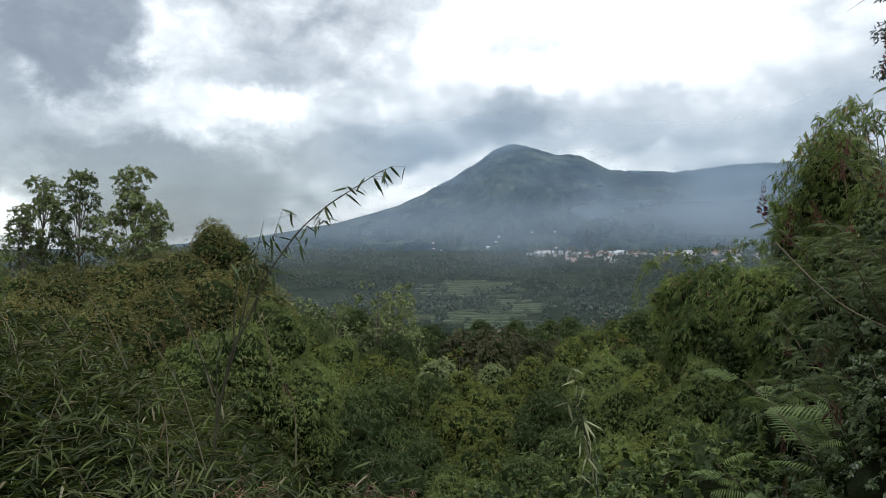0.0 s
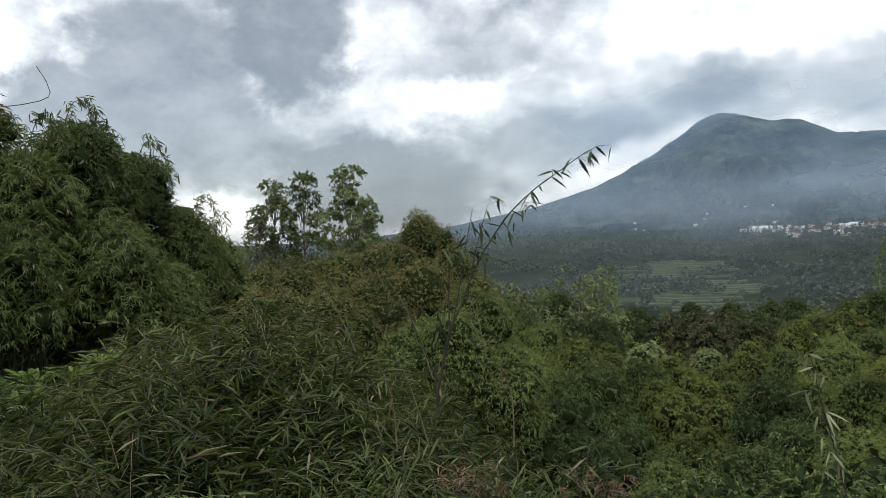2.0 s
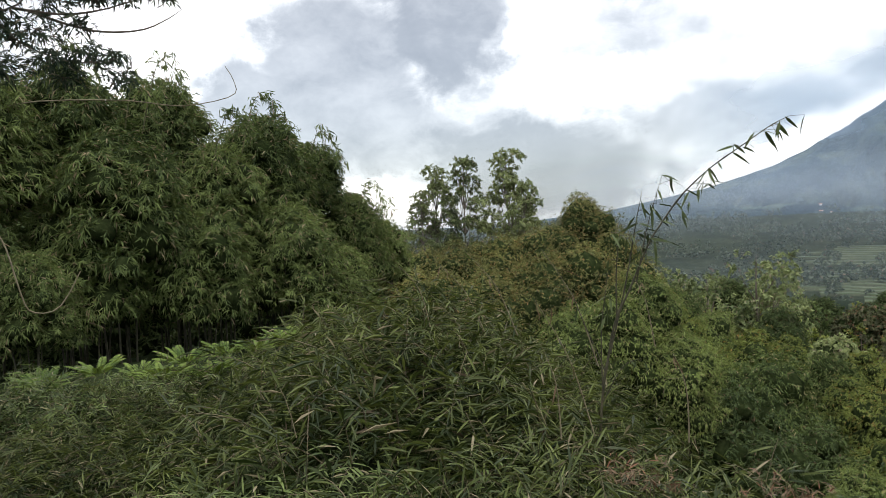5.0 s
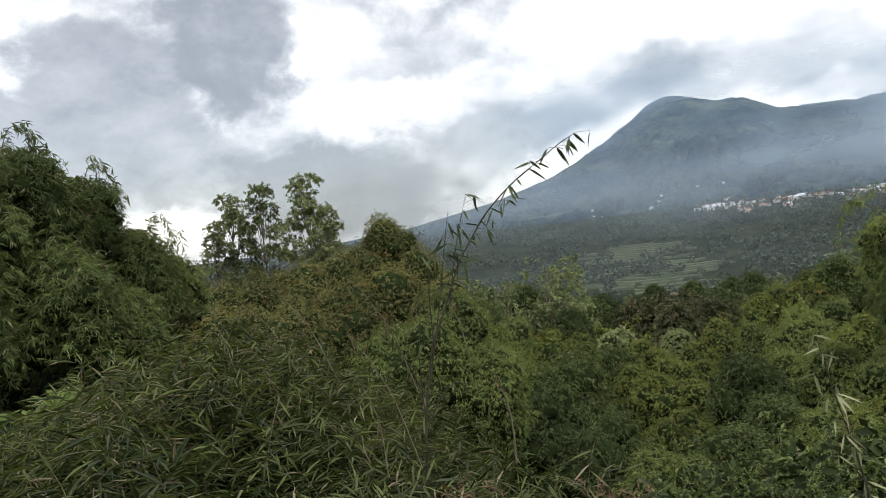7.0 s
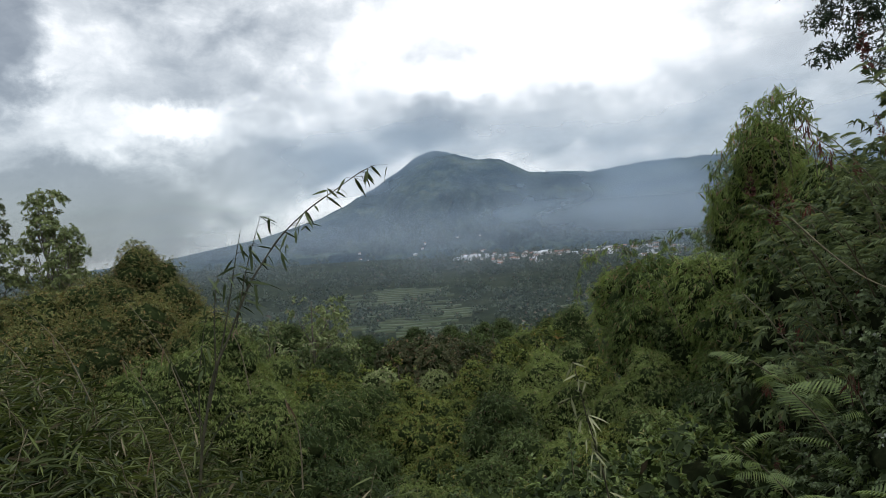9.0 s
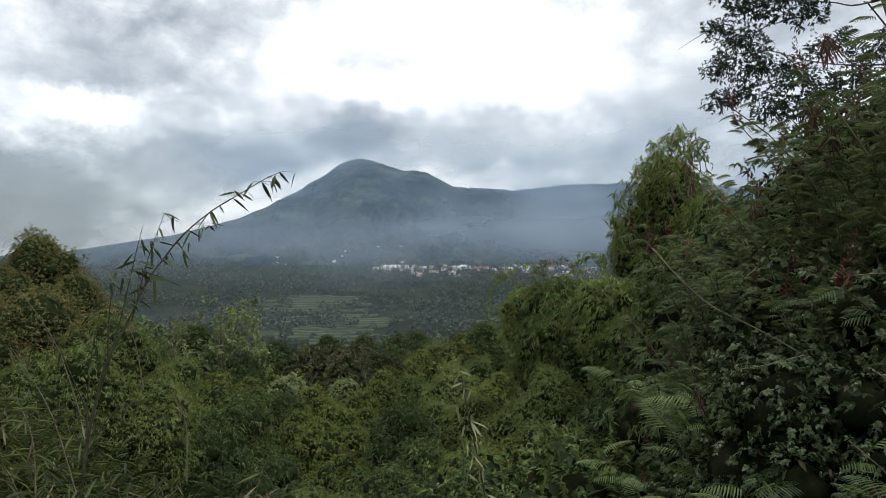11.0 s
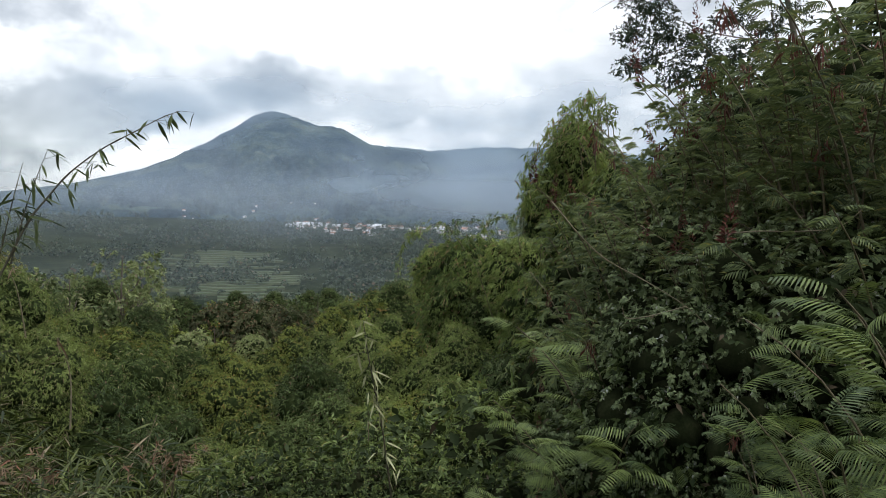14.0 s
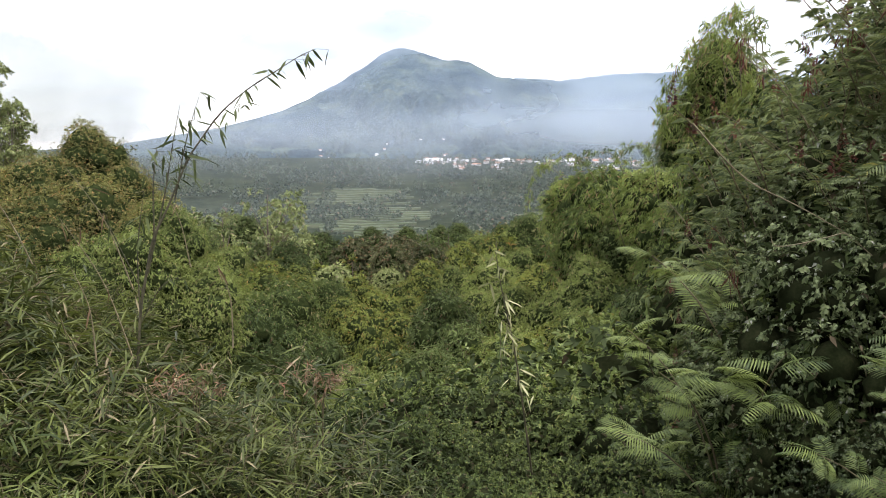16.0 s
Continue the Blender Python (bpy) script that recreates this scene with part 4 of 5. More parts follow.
# ---- the undergrowth close by ----
def bamboo_shrub(seed, w, h, sprays, per, leaf, ratio, mat, label, fine=True):
    """Low bamboo: thin twigs that arch out of a heap, each with narrow leaves set left and right along it and one at its end."""
    rng = np.random.default_rng(seed)
    top = tagged(new("bamboo_shrub"), label, "bamboo", "bamboo undergrowth")
    ph = np.arccos(1 - 1.05 * rng.uniform(0, 1, sprays))
    th = rng.uniform(0, 2 * np.pi, sprays)
    n = np.stack([np.sin(ph) * np.cos(th), np.sin(ph) * np.sin(th), np.cos(ph)], 1)
    depth = (1 - 0.55 * rng.uniform(0, 1, sprays) ** 1.4)[:, None]
    P = n * np.array([w / 2, w / 2, h * 0.88]) * depth * (1 + 0.16 * np.sin(th * 3 + seed))[:, None]
    A = unit(n * 0.6 + rng.normal(0, 0.55, n.shape) + [0, 0, 0.25])
    ln = leaf * per * rng.uniform(0.22, 0.36, sprays)
    up = unit(np.tile([0, 0, 1.0], (sprays, 1)) + rng.normal(0, 0.35, n.shape))
    S = unit(np.cross(A, up))
    k = np.repeat(np.arange(sprays), per)
    t = np.tile((np.arange(per) + 0.5) / per, sprays)
    side = np.tile(np.where(np.arange(per) % 2, 1.0, -1.0), sprays)
    side[per - 1::per] = 0
    Q = P[k] + A[k] * (ln[k] * (t - 0.5))[:, None]
    Q[:, 2] -= 0.35 * ln[k] * t * t
    D = A[k] * rng.uniform(0.5, 1.1, len(k))[:, None] + S[k] * (side * rng.uniform(0.6, 1.1, len(k)))[:, None] + rng.normal(0, 0.16, (len(k), 3)) - np.array([0, 0, 0.30])
    L = leaf * rng.uniform(0.55, 1.2, len(k))
    V, F = blades(Q, D, L, L * ratio, rng, 0.15, 0.3, fine, up[k] + rng.normal(0, 0.3, (len(k), 3)))
    part("foliage", mesh_of("foliage", V, F, mat), top)
    TOPS[top.name] = float(np.percentile(P[:, 2], 98))
    twigs = []
    for i in range(0, sprays, 2):
        e = P[i] + A[i] * ln[i] * 0.5 - [0, 0, 0.35 * ln[i]]
        twigs.append((bezier(P[i] - A[i] * ln[i] * 0.5, P[i], e, 4), np.linspace(0.0022, 0.001, 4)))
    tagged(part("twigwork", mesh_of("twigwork", *tubes(twigs, 3), M_STEM), top), kind="stuff")
    for i in range(7):
        p = P[int(rng.integers(0, sprays))]
        part("culm", mesh_of("stem", *tubes([(bezier((p[0] * 0.2, p[1] * 0.2, -0.3), (p[0] * 0.3, p[1] * 0.3, h * 0.6), p, 7), np.linspace(0.006, 0.002, 7))], 5), M_CULM, True), top)
    heap = np.array([(0.24 * w * math.cos(q), 0.24 * w * math.sin(q), h * z, 0.25 * w, 0.8) for q, z in ((0, 0.12), (1.3, 0.2), (2.6, 0.1), (3.9, 0.22), (5.2, 0.14))] + [(0, 0, 0.34 * h, 0.26 * w, 0.8)])
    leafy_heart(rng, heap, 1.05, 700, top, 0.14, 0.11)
    return top


under = bamboo_shrub(41, 1.5, 0.95, 420, 8, 0.125, 0.078, M_GRASSY, "low bamboo shrub with long narrow green leaves")
under_b = bamboo_shrub(42, 1.7, 1.05, 560, 8, 0.105, 0.095, M_GRASSY, "bushy bamboo shrub with long narrow green leaves", False)
spots = []
for i in range(34):
    az = 5 + 65 * (i + rng.uniform(0, 1)) / 34
    r = (3.3, 4.0, 3.6)[i % 3] + rng.uniform(-0.2, 0.25)
    spots.append((az, r, math.degrees(math.atan2(0.18 - 0.28 * math.exp(-((az - 3) / 11) ** 2) + rng.uniform(-0.1, 0.08) - EYE, r)), rng.uniform(0, 360)))
spread_out(under, 1.0, [s for s in spots if s[0] < 30])
under_f = bamboo_shrub(44, 1.5, 0.95, 400, 8, 0.115, 0.095, M_FRESH, "low bamboo shrub with fresh green narrow leaves")
spread_out(under_f, 1.0, [s for s in spots if s[0] >= 30] + [(50, 6.9, -10.4, 10), (53.5, 6.8, -10.2, 80), (57, 6.8, -9.9, 150), (60.5, 6.9, -9.6, 220), (64, 7.0, -9.4, 290), (59, 8.0, -8.8, 40), (62.5, 8.0, -8.8, 100)])
spots = []
for i in range(36):
    az = 17 + 51 * (i + rng.uniform(0, 1)) / 36
    r = (5.0, 6.2, 7.4)[i % 3] + rng.uniform(-0.4, 0.4)
    top = 0.30 + 0.72 * math.exp(-((az - 34) / 7.5) ** 2) - 0.10 * (r < 5.4)
    spots.append((az, r, math.degrees(math.atan2(top + rng.uniform(-0.12, 0.06) - EYE, r)), rng.uniform(0, 360)))
spread_out(under_b, 1.1, spots)

# dry, reddish leaf litter caught on the shrubs
dry = thicket("dry_brush", 43, 0.5, 0.2, 8, 60, 4, 0.055, 0.12, M_DRY, 0.1, "dry reddish brown brush among green bamboo leaves", "brush", "dry brush", stems=4, stem_mat=M_STEM, stem_r=0.004, spread=1.2, fine=True, inner=0.8, core=0)
for i, (az, r, z) in enumerate(((15.5, 3.75, 0.18), (5.5, 3.75, 0.12))):
    x, y = polar(az, r)
    m = pose(x, y, z, 0, 0, 70 * i)
    if i:
        copy_thing(dry, m)
    else:
        dry.matrix_basis = m


# ---- the thicket on the other bank ----
def frond_mesh(name, seed, pairs, length, pinna, mat):
    """A feathered leaf: a bowed rib with pairs of narrow drooping side blades."""
    rng = np.random.default_rng(seed)
    P, D, L, W, N = [], [], [], [], []
    ribs = [(np.array([(0, t * length, 0.10 * length * math.sin(2.2 * t) - 0.22 * length * t * t) for t in np.linspace(0, 1, 7)]), np.linspace(0.0025, 0.0008, 7))]
    for i in range(pairs):
        t = 0.16 + 0.84 * (i + 0.5) / pairs
        y, z = t * length, 0.10 * length * math.sin(2.2 * t) - 0.22 * length * t * t
        ln = pinna * (0.55 + 0.75 * math.sin(math.pi * (0.18 + 0.72 * t)) - 0.2) * rng.uniform(0.9, 1.08)
        for sd in (-1, 1):
            d = np.array([sd * 0.86, 0.42 + 0.35 * t, -0.12])
            d /= np.linalg.norm(d)
            P.append(np.array([0, y, z]))
            D.append(d)
            L.append(ln)
            W.append(length * 0.034)
            N.append((0.15 * sd, 0, 1))
    P, D, L, W, N = (np.array(q, float) for q in (P, D, L, W, N))
    V, F = blades(P, D, L, W, rng, 0.42, 0.2, True, N)
    tv, tf = tubes(ribs, 3)
    me = bpy.data.meshes.new(name)
    me.from_pydata([tuple(v) for v in np.concatenate([V, tv])], [], [tuple(int(q) for q in f) for f in F] + [tuple(int(q) + len(V) for q in f) for f in tf])
    me.materials.append(mat)
    return me


FROND_FINE = [frond_mesh("frond", 50 + i, 13, 0.30 + 0.04 * i, 0.12, M_FROND) for i in range(3)]


def seed_head_mesh(seed, length):
    """A hanging bunch of dry reddish pods."""
    rng = np.random.default_rng(seed)
    n = 26
    P = np.stack([rng.normal(0, 0.025, n), rng.normal(0, 0.025, n), rng.uniform(-0.06, 0.06, n)], 1)
    D = rng.normal(0, 0.35, (n, 3)) + [0, 0, -1]
    L = length * rng.uniform(0.6, 1.1, n)
    return mesh_of("seed_head", *blades(P, D, L, L * 0.09, rng, 0.1, 0.3, True), M_POD)


def spike_mesh(seed, length):
    """An upright dark flower spike, thick below and pointed."""
    rng = np.random.default_rng(seed)
    n = 110
    t = rng.uniform(0, 1, n)
    a = rng.uniform(0, 6.28, n)
    P = np.stack([0.010 * np.cos(a), 0.010 * np.sin(a), t * length], 1)
    D = np.stack([np.cos(a) * (1 - t), np.sin(a) * (1 - t), np.full(n, 0.7)], 1)
    L = 0.030 * (1.15 - t) + 0.006
    return mesh_of("flower_spike", *blades(P, D, L, L * 0.3, rng, 0.3, 0.3, False), M_POD)


HEADS = [seed_head_mesh(70 + i, 0.11 + 0.02 * i) for i in range(2)]
SPIKE = spike_mesh(75, 0.20)


def aim(p, d, roll=0.0, s=1.0):
    """A pose at p whose y axis runs along d, z as upright as can be."""
    y = Vector(d).normalized()
    x = y.cross(Vector((0, 0, 1))).normalized()
    z = x.cross(y)
    m = Matrix((x, y, z)).transposed().to_4x4()
    return Matrix.Translation(p) @ m @ Matrix.Rotation(roll, 4, "Y") @ Matrix.Scale(s, 4)


def plain_fronds(rng, P, D, size):
    """Many feathered leaves at once: pairs of narrow side blades along bowed ribs."""
    n, pairs = len(P), 9
    D = unit(D)
    S = unit(np.cross(D, np.array([0, 0, 1.0]) + rng.normal(0, 0.35, (n, 3))))
    ln = size * rng.uniform(0.7, 1.25, n)
    k = np.repeat(np.arange(n), pairs * 2)
    t = np.tile(np.repeat(0.2 + 0.8 * (np.arange(pairs) + 0.5) / pairs, 2), n)
    sd = np.tile([-1.0, 1.0], n * pairs)
    Q = P[k] + D[k] * (ln[k] * t)[:, None]
    Q[:, 2] += ln[k] * (0.10 * np.sin(2.2 * t) - 0.35 * t * t)
    B = S[k] * (sd * 0.85)[:, None] + D[k] * (0.4 + 0.35 * t)[:, None]
    B[:, 2] -= 0.15
    L = ln[k] * 0.36 * (0.4 + 0.75 * np.sin(np.pi * (0.15 + 0.75 * t)))
    up = np.cross(S[k], D[k])
    return blades(Q, B, L, L * 0.17, rng, 0.3, 0.2, False, up * np.sign(up[:, 2:3] + 1e-6) + rng.normal(0, 0.2, up.shape))


def feather_shrub(name, seed, height, spread, stems, fronds, meshes, label, group="", heads=3, spikes=2, scale=1.0):
    """A shrub of long arching stems with feathered leaves, pods and flower spikes at the tips. Without meshes each stem's leaves are one spray."""
    rng = np.random.default_rng(seed)
    top = tagged(new(name), label, "shrub", group)
    if not meshes:
        core = np.array([(0.3 * spread * math.cos(q), 0.3 * spread * math.sin(q), height * z, 0.36 * spread, 1.0) for q, z in ((0, 0.12), (2, 0.16), (4, 0.2), (1, 0.32), (3, 0.36), (5, 0.42))])
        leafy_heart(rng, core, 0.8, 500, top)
    for i in range(stems):
        a = i * 2.39996 + rng.uniform(-0.5, 0.5)
        out = np.array([math.cos(a), math.sin(a), 0]) * spread * rng.uniform(0.3, 1.0)
        h = height * rng.uniform(0.5, 1.0)
        line = bezier((0, 0, -0.2), (out[0] * 0.15, out[1] * 0.15, h * 0.75), (out[0], out[1], h), 9)
        st = part("stem", mesh_of("stem", *tubes([(line, np.linspace(0.009, 0.003, 9))], 5), M_STEM, True), top)
        q, qd, qt = spray_points(rng, line, 0.25, 1.0, fronds)
        b = rng.uniform(0, 6.28, fronds)
        w = np.stack([np.cos(b), np.sin(b), rng.uniform(-0.2, 0.55, fronds)], 1) + qd * 0.35
        if meshes:
            for p, d in zip(q, w):
                part("frond", meshes[int(rng.integers(0, len(meshes)))], top).matrix_basis = aim(p, d, rng.uniform(-0.5, 0.5), scale * rng.uniform(0.75, 1.2))
        else:
            tagged(part("leaf_spray", mesh_of("leaf_spray", *plain_fronds(rng, q, w, scale), M_DARKFROND), st), kind="stuff")
        if i < heads:
            part("seed_head", HEADS[i % 2], top, "bunch of reddish brown dry pods").matrix_basis = Matrix.Translation(line[-1] + rng.normal(0, 0.02, 3)) @ Matrix.Scale(rng.uniform(0.6, 0.95), 4)
        if heads <= i < heads + spikes:
            part("flower_spike", SPIKE, top, "dark upright flower spike").matrix_basis = Matrix.Translation(line[-1]) @ Matrix.Rotation(rng.uniform(-0.25, 0.25), 4, "X") @ Matrix.Scale(rng.uniform(0.8, 1.3), 4)
    return top


near_sh = feather_shrub("feather_leaf_shrub", 81, 1.5, 0.8, 9, 14, FROND_FINE, "shrub with bright green feathered leaves on arching stems", "feather-leaved shrubs", heads=1, spikes=0, scale=0.68)
spread_out(near_sh, 1.55, [(-52, 2.9, -8.0, 0), (-46.5, 3.0, -15.0, 120), (-57, 3.2, -2.0, 230), (-33, 4.0, -12.0, 300), (-33.5, 4.4, -16.0, 60), (-35.5, 4.2, -7.5, 190), (-28.0, 5.0, -21.0, 30)])
far_sh = feather_shrub("feather_leaf_shrub", 82, 2.6, 1.1, 20, 42, None, "tall shrub with dark green feathered leaves and reddish pods", "feather-leaved shrubs", heads=4, spikes=5, scale=0.13)
spread_out(far_sh, 2.7, [(-37.5, 5.2, 6.0, 0), (-42.5, 5.0, 8.5, 100), (-49.5, 4.6, 15.5, 200), (-56, 4.6, 17.0, 300), (-34.5, 6.0, 4.0, 40), (-34.5, 5.6, -9.0, 140), (-30.5, 6.2, -18.0, 250),
                         (-36, 4.8, -5.0, 320), (-42, 4.4, 1.5, 20), (-45.5, 5.6, 11.0, 170), (-62, 5.0, 17.0, 70), (-52.5, 5.4, 15.5, 140), (-33, 5.0, -13.0, 200), (-39.5, 6.2, 8.0, 60), (-47.5, 4.9, 15.5, 330), (-53.5, 4.4, 18.5, 15), (-41.0, 5.8, 10.5, 80), (-43.6, 5.4, 12.0, 210)])
vine = thicket("vine_tangle", 85, 1.5, 1.9, 20, 4200, 4, 0.028, 0.66, M_VINE, 0.7, "tangle of broad-leaved vines hanging over shrubs", "vine", "vines", stems=6, stem_mat=M_STEM, stem_r=0.008, spread=1.1, inner=0.5, tall=0.35, skirt=0.9, core=0.66)
spread_out(vine, 1.95, [(-39.5, 4.2, -5.0, 0), (-43.5, 3.9, -6.0, 90), (-36.5, 4.4, -9.0, 200), (-47, 4.4, 1.0, 300), (-53, 4.6, 3.0, 40), (-41, 5.2, 2.0, 150), (-37.5, 3.6, -19.0, 250), (-42, 3.4, -20.0, 10)])

low = thicket("leafy_shrub", 86, 2.0, 1.4, 18, 2100, 5, 0.040, 0.32, M_FROND, 0.35, "low shrub with many small green leaves", "shrub", "low shrubs", stems=5, stem_mat=M_STEM, stem_r=0.01, inner=0.4, tall=0.4, skirt=0.7, whips=2, core=0.66)
spread_out(low, 1.45, [(-10, 6.0, -20.5, 0), (-15, 6.4, -20.0, 60), (-20, 6.0, -20.5, 120), (-25, 5.6, -20.0, 180), (-13, 8.0, -17.5, 240), (-19, 8.4, -16.5, 300), (-24, 8.2, -15.5, 30),
                       (-7, 5.0, -23.5, 90), (-12, 4.6, -26.0, 150), (-17.5, 4.4, -26.5, 200), (-23, 4.4, -25.5, 260), (-28, 4.6, -23.0, 310), (-32, 4.2, -23.5, 350), (-28, 7.2, -14.5, 80), (-5.5, 6.4, -20.5, 45),
                       (-6, 3.6, -28, 15), (-10, 3.3, -29, 75), (-14.5, 3.2, -30, 135), (-19.5, 3.2, -30, 195), (-24.5, 3.3, -29, 255), (-30, 3.4, -28, 315), (-36, 3.2, -28, 25), (-3.5, 4.6, -24, 65), (-43, 2.9, -27, 40)])
dense = thicket("leafy_shrub", 87, 3.2, 4.2, 22, 3000, 5, 0.10, 0.30, M_DARKFROND, 0.5, "tall dark green thicket behind feathered shrubs", "shrub", "dark thicket", stems=6, stem_mat=M_BARK, stem_r=0.03, tall=0.35, skirt=0.7, core=0.66)
spread_out(dense, 4.3, [(-42, 7.5, 7.0, 0), (-48, 7.0, 12.5, 80), (-55, 7.0, 16.0, 160), (-36.5, 8.5, 3.0, 240), (-62, 7, 14.0, 320), (-36.0, 9.5, -4.0, 40), (-39, 9, 6.0, 280), (-52, 8.0, 13.0, 30), (-44.5, 7.6, 11.5, 120)])

# drooping bamboo over the thicket, and the arching clump before it
hangb = crowned("bamboo_clump", 88, 26, 3200, 5, 0.26, 0.14, M_DROOP, "bamboo clump with long drooping leafy tops", "bamboo", "drooping bamboo", hang=1.0, spread=0.7, gap=-0.95, wisps=260, culms=6, core=0.72)
stand_crowns(hangb, [(-21.6, 21, -0.7, 4.2, 0), (-25.4, 19, -0.8, 3.2, 90), (-30.4, 15, 8.8, 2.9, 200), (-28.4, 17, 4.4, 2.4, 140), (-33.8, 14, 5.6, 3.4, 250), (-18.6, 22, -1.9, 2.0, 30), (-31.0, 14.5, 2.4, 3.6, 310),
                     (-27.6, 17, -3.6, 3.2, 10), (-20.2, 20, -4.0, 2.6, 70)])


# ---- the slender bamboo stalks and whips close by ----
def at(az, el, d):
    """The point that far from the eye's first place, in that direction."""
    ex, ey, ez = view_from(az)
    x, y = polar(az, d)
    return np.array([x + ex, y + ey, ez + d * math.tan(radians(el))])


def smooth_line(points, k):
    """A smooth curve through a few points."""
    P = np.array(points, float)
    t = np.linspace(0, len(P) - 1, k)
    out = []
    for u in t:
        i = min(int(u), len(P) - 2)
        f = u - i
        p0, p1, p2, p3 = P[max(i - 1, 0)], P[i], P[i + 1], P[min(i + 2, len(P) - 1)]
        out.append(0.5 * (2 * p1 + (p2 - p0) * f + (2 * p0 - 5 * p1 + 4 * p2 - p3) * f * f + (3 * p1 - p0 - 3 * p2 + p3) * f ** 3))
    return np.array(out)


def single_leaf(name, length, width, mat, seed):
    rng = np.random.default_rng(seed)
    return mesh_of(name, *blades(np.zeros((1, 3)), np.array([[0, 1.0, 0]]), np.array([length]), np.array([width]), rng, 0.12, 0.3, True, np.array([[0, 0, 1.0]])), mat)


LEAF_LONG = [single_leaf("leaf", 0.15, 0.017, M_STALK, 1), single_leaf("leaf", 0.12, 0.016, M_STALK, 2), single_leaf("leaf", 0.10, 0.017, M_STALK, 3)]
LEAF_DRY = [single_leaf("leaf", 0.12, 0.009, M_DRY, 4), single_leaf("leaf", 0.11, 0.010, M_FRESH, 5)]

LEAF_PALE = [single_leaf("leaf", 0.14, 0.015, M_PALELEAF, 6), single_leaf("leaf", 0.11, 0.014, M_PALELEAF, 7)]


def stalk(name, seed, lines, leaves, meshes, label, mat, base_r=0.009, category="bamboo"):
    """Thin jointed bamboo culms; lines of (points, radius, first leaf, leaves); every leaf hangs on its own short twig."""
    rng = np.random.default_rng(seed)
    top = tagged(new(name), label, category)
    for pts, r0, t0, n in lines:
        line = smooth_line(pts, 40)
        rad = np.linspace(r0, r0 * 0.22, 40)
        rad[::6] *= 1.35
        cu = part("culm", mesh_of("culm", *tubes([(line, rad)], 6), mat, True), top)
        q, qd, qt = spray_points(rng, line, t0, 1.0, n)
        for p, d, t in zip(q, qd, qt):
            w = rng.normal(0, 0.6, 3) + d * 0.5
            w[2] = abs(w[2]) * 0.3 - 0.1
            tip = p + w * 0.07 * rng.uniform(0.3, 1.3)
            part("twig", mesh_of("twig", *tubes([(np.array([p, tip]), np.array([0.0016, 0.001]))], 3), mat), cu)
            for _ in range(int(rng.integers(1, 3))):
                h = np.array([rng.normal(0.18, 0.45), rng.normal(0, 0.45), -rng.uniform(0.1, 1.1)])
                part("leaf", meshes[int(rng.integers(0, len(meshes)))], top).matrix_basis = aim(tip, h, rng.uniform(-1.2, 1.2), rng.uniform(0.7, 1.15))
    return top


MAIN = [(18.6, -18.5), (18.1, -13.6), (17.6, -11.0), (16.9, -8.0), (15.7, -5.5), (14.2, -2.1), (13.1, -0.4), (11.6, 1.6), (9.5, 3.5), (7.4, 4.9), (5.4, 6.2), (4.1, 6.8)]
D_ST = 4.6
stalk("bamboo_stalk", 5, [
    ([at(a, e, D_ST) for a, e in MAIN], 0.0095, 0.42, 42),
    ([at(a, e, D_ST) for a, e in ((16.8, -8.0), (16.7, -4.1), (16.3, -1.0))], 0.006, 0.5, 6),
    ([at(a, e, D_ST) for a, e in ((17.4, -10.5), (16.0, -5.0), (15.1, -0.5), (14.5, 2.2))], 0.006, 0.4, 14),
    ([at(a, e, D_ST) for a, e in ((18.1, -13.0), (18.0, -8.5), (17.3, -4.0))], 0.005, 0.5, 6),
    ([at(a, e, D_ST) for a, e in ((15.2, -5.0), (14.2, -0.6), (13.0, 3.2))], 0.005, 0.3, 14),
    ([at(a, e, D_ST) for a, e in ((18.2, -14.4), (16.5, -11.6), (15.0, -10.9))], 0.004, 0.5, 3),
    ([at(a, e, D_ST) for a, e in ((17.8, -12.0), (19.6, -7.5), (20.2, -5.6))], 0.004, 0.6, 2)],
    0, LEAF_LONG, "thin leaning bamboo stalk with narrow hanging leaves", M_DARKCULM)
stalk("bamboo_stalk", 6, [
    ([at(a, e, 4.5) for a, e in ((-14.4, -29), (-13.2, -22.3), (-12.3, -17.4), (-11.3, -13.3), (-10.6, -9.5))], 0.008, 0.25, 34)],
    0, LEAF_PALE, "thin upright bamboo stalk with pale half-dry leaves", M_DARKCULM)
for i, (a0, e0, a1, e1, d) in enumerate(((18.3, -11.5, 22.4, -2.2, 4.9), (18.9, -16.8, 23.2, -6.2, 4.4), (21.6, -17, 22.9, -9.8, 4.2), (24.5, -9, 28.5, -2.0, 5.4), (27.0, -9, 31.0, -2.6, 5.6), (31.5, -8, 33.8, -3.0, 5.8),
                                        (13.8, -10, 16.0, -3.4, 5.4), (12.0, -17, 12.9, -10.5, 3.8))):
    stalk("dead_stalk", 90 + i, [([at(a0, e0, d), at((a0 + a1) / 2 - 0.4, (e0 + e1) / 2 + 0.5, d), at(a1, e1, d)], 0.005, 0.25, 4)], 0, LEAF_DRY, "dry straw-coloured bamboo shoot leaning over shrubs", M_STRAW, category="bamboo")

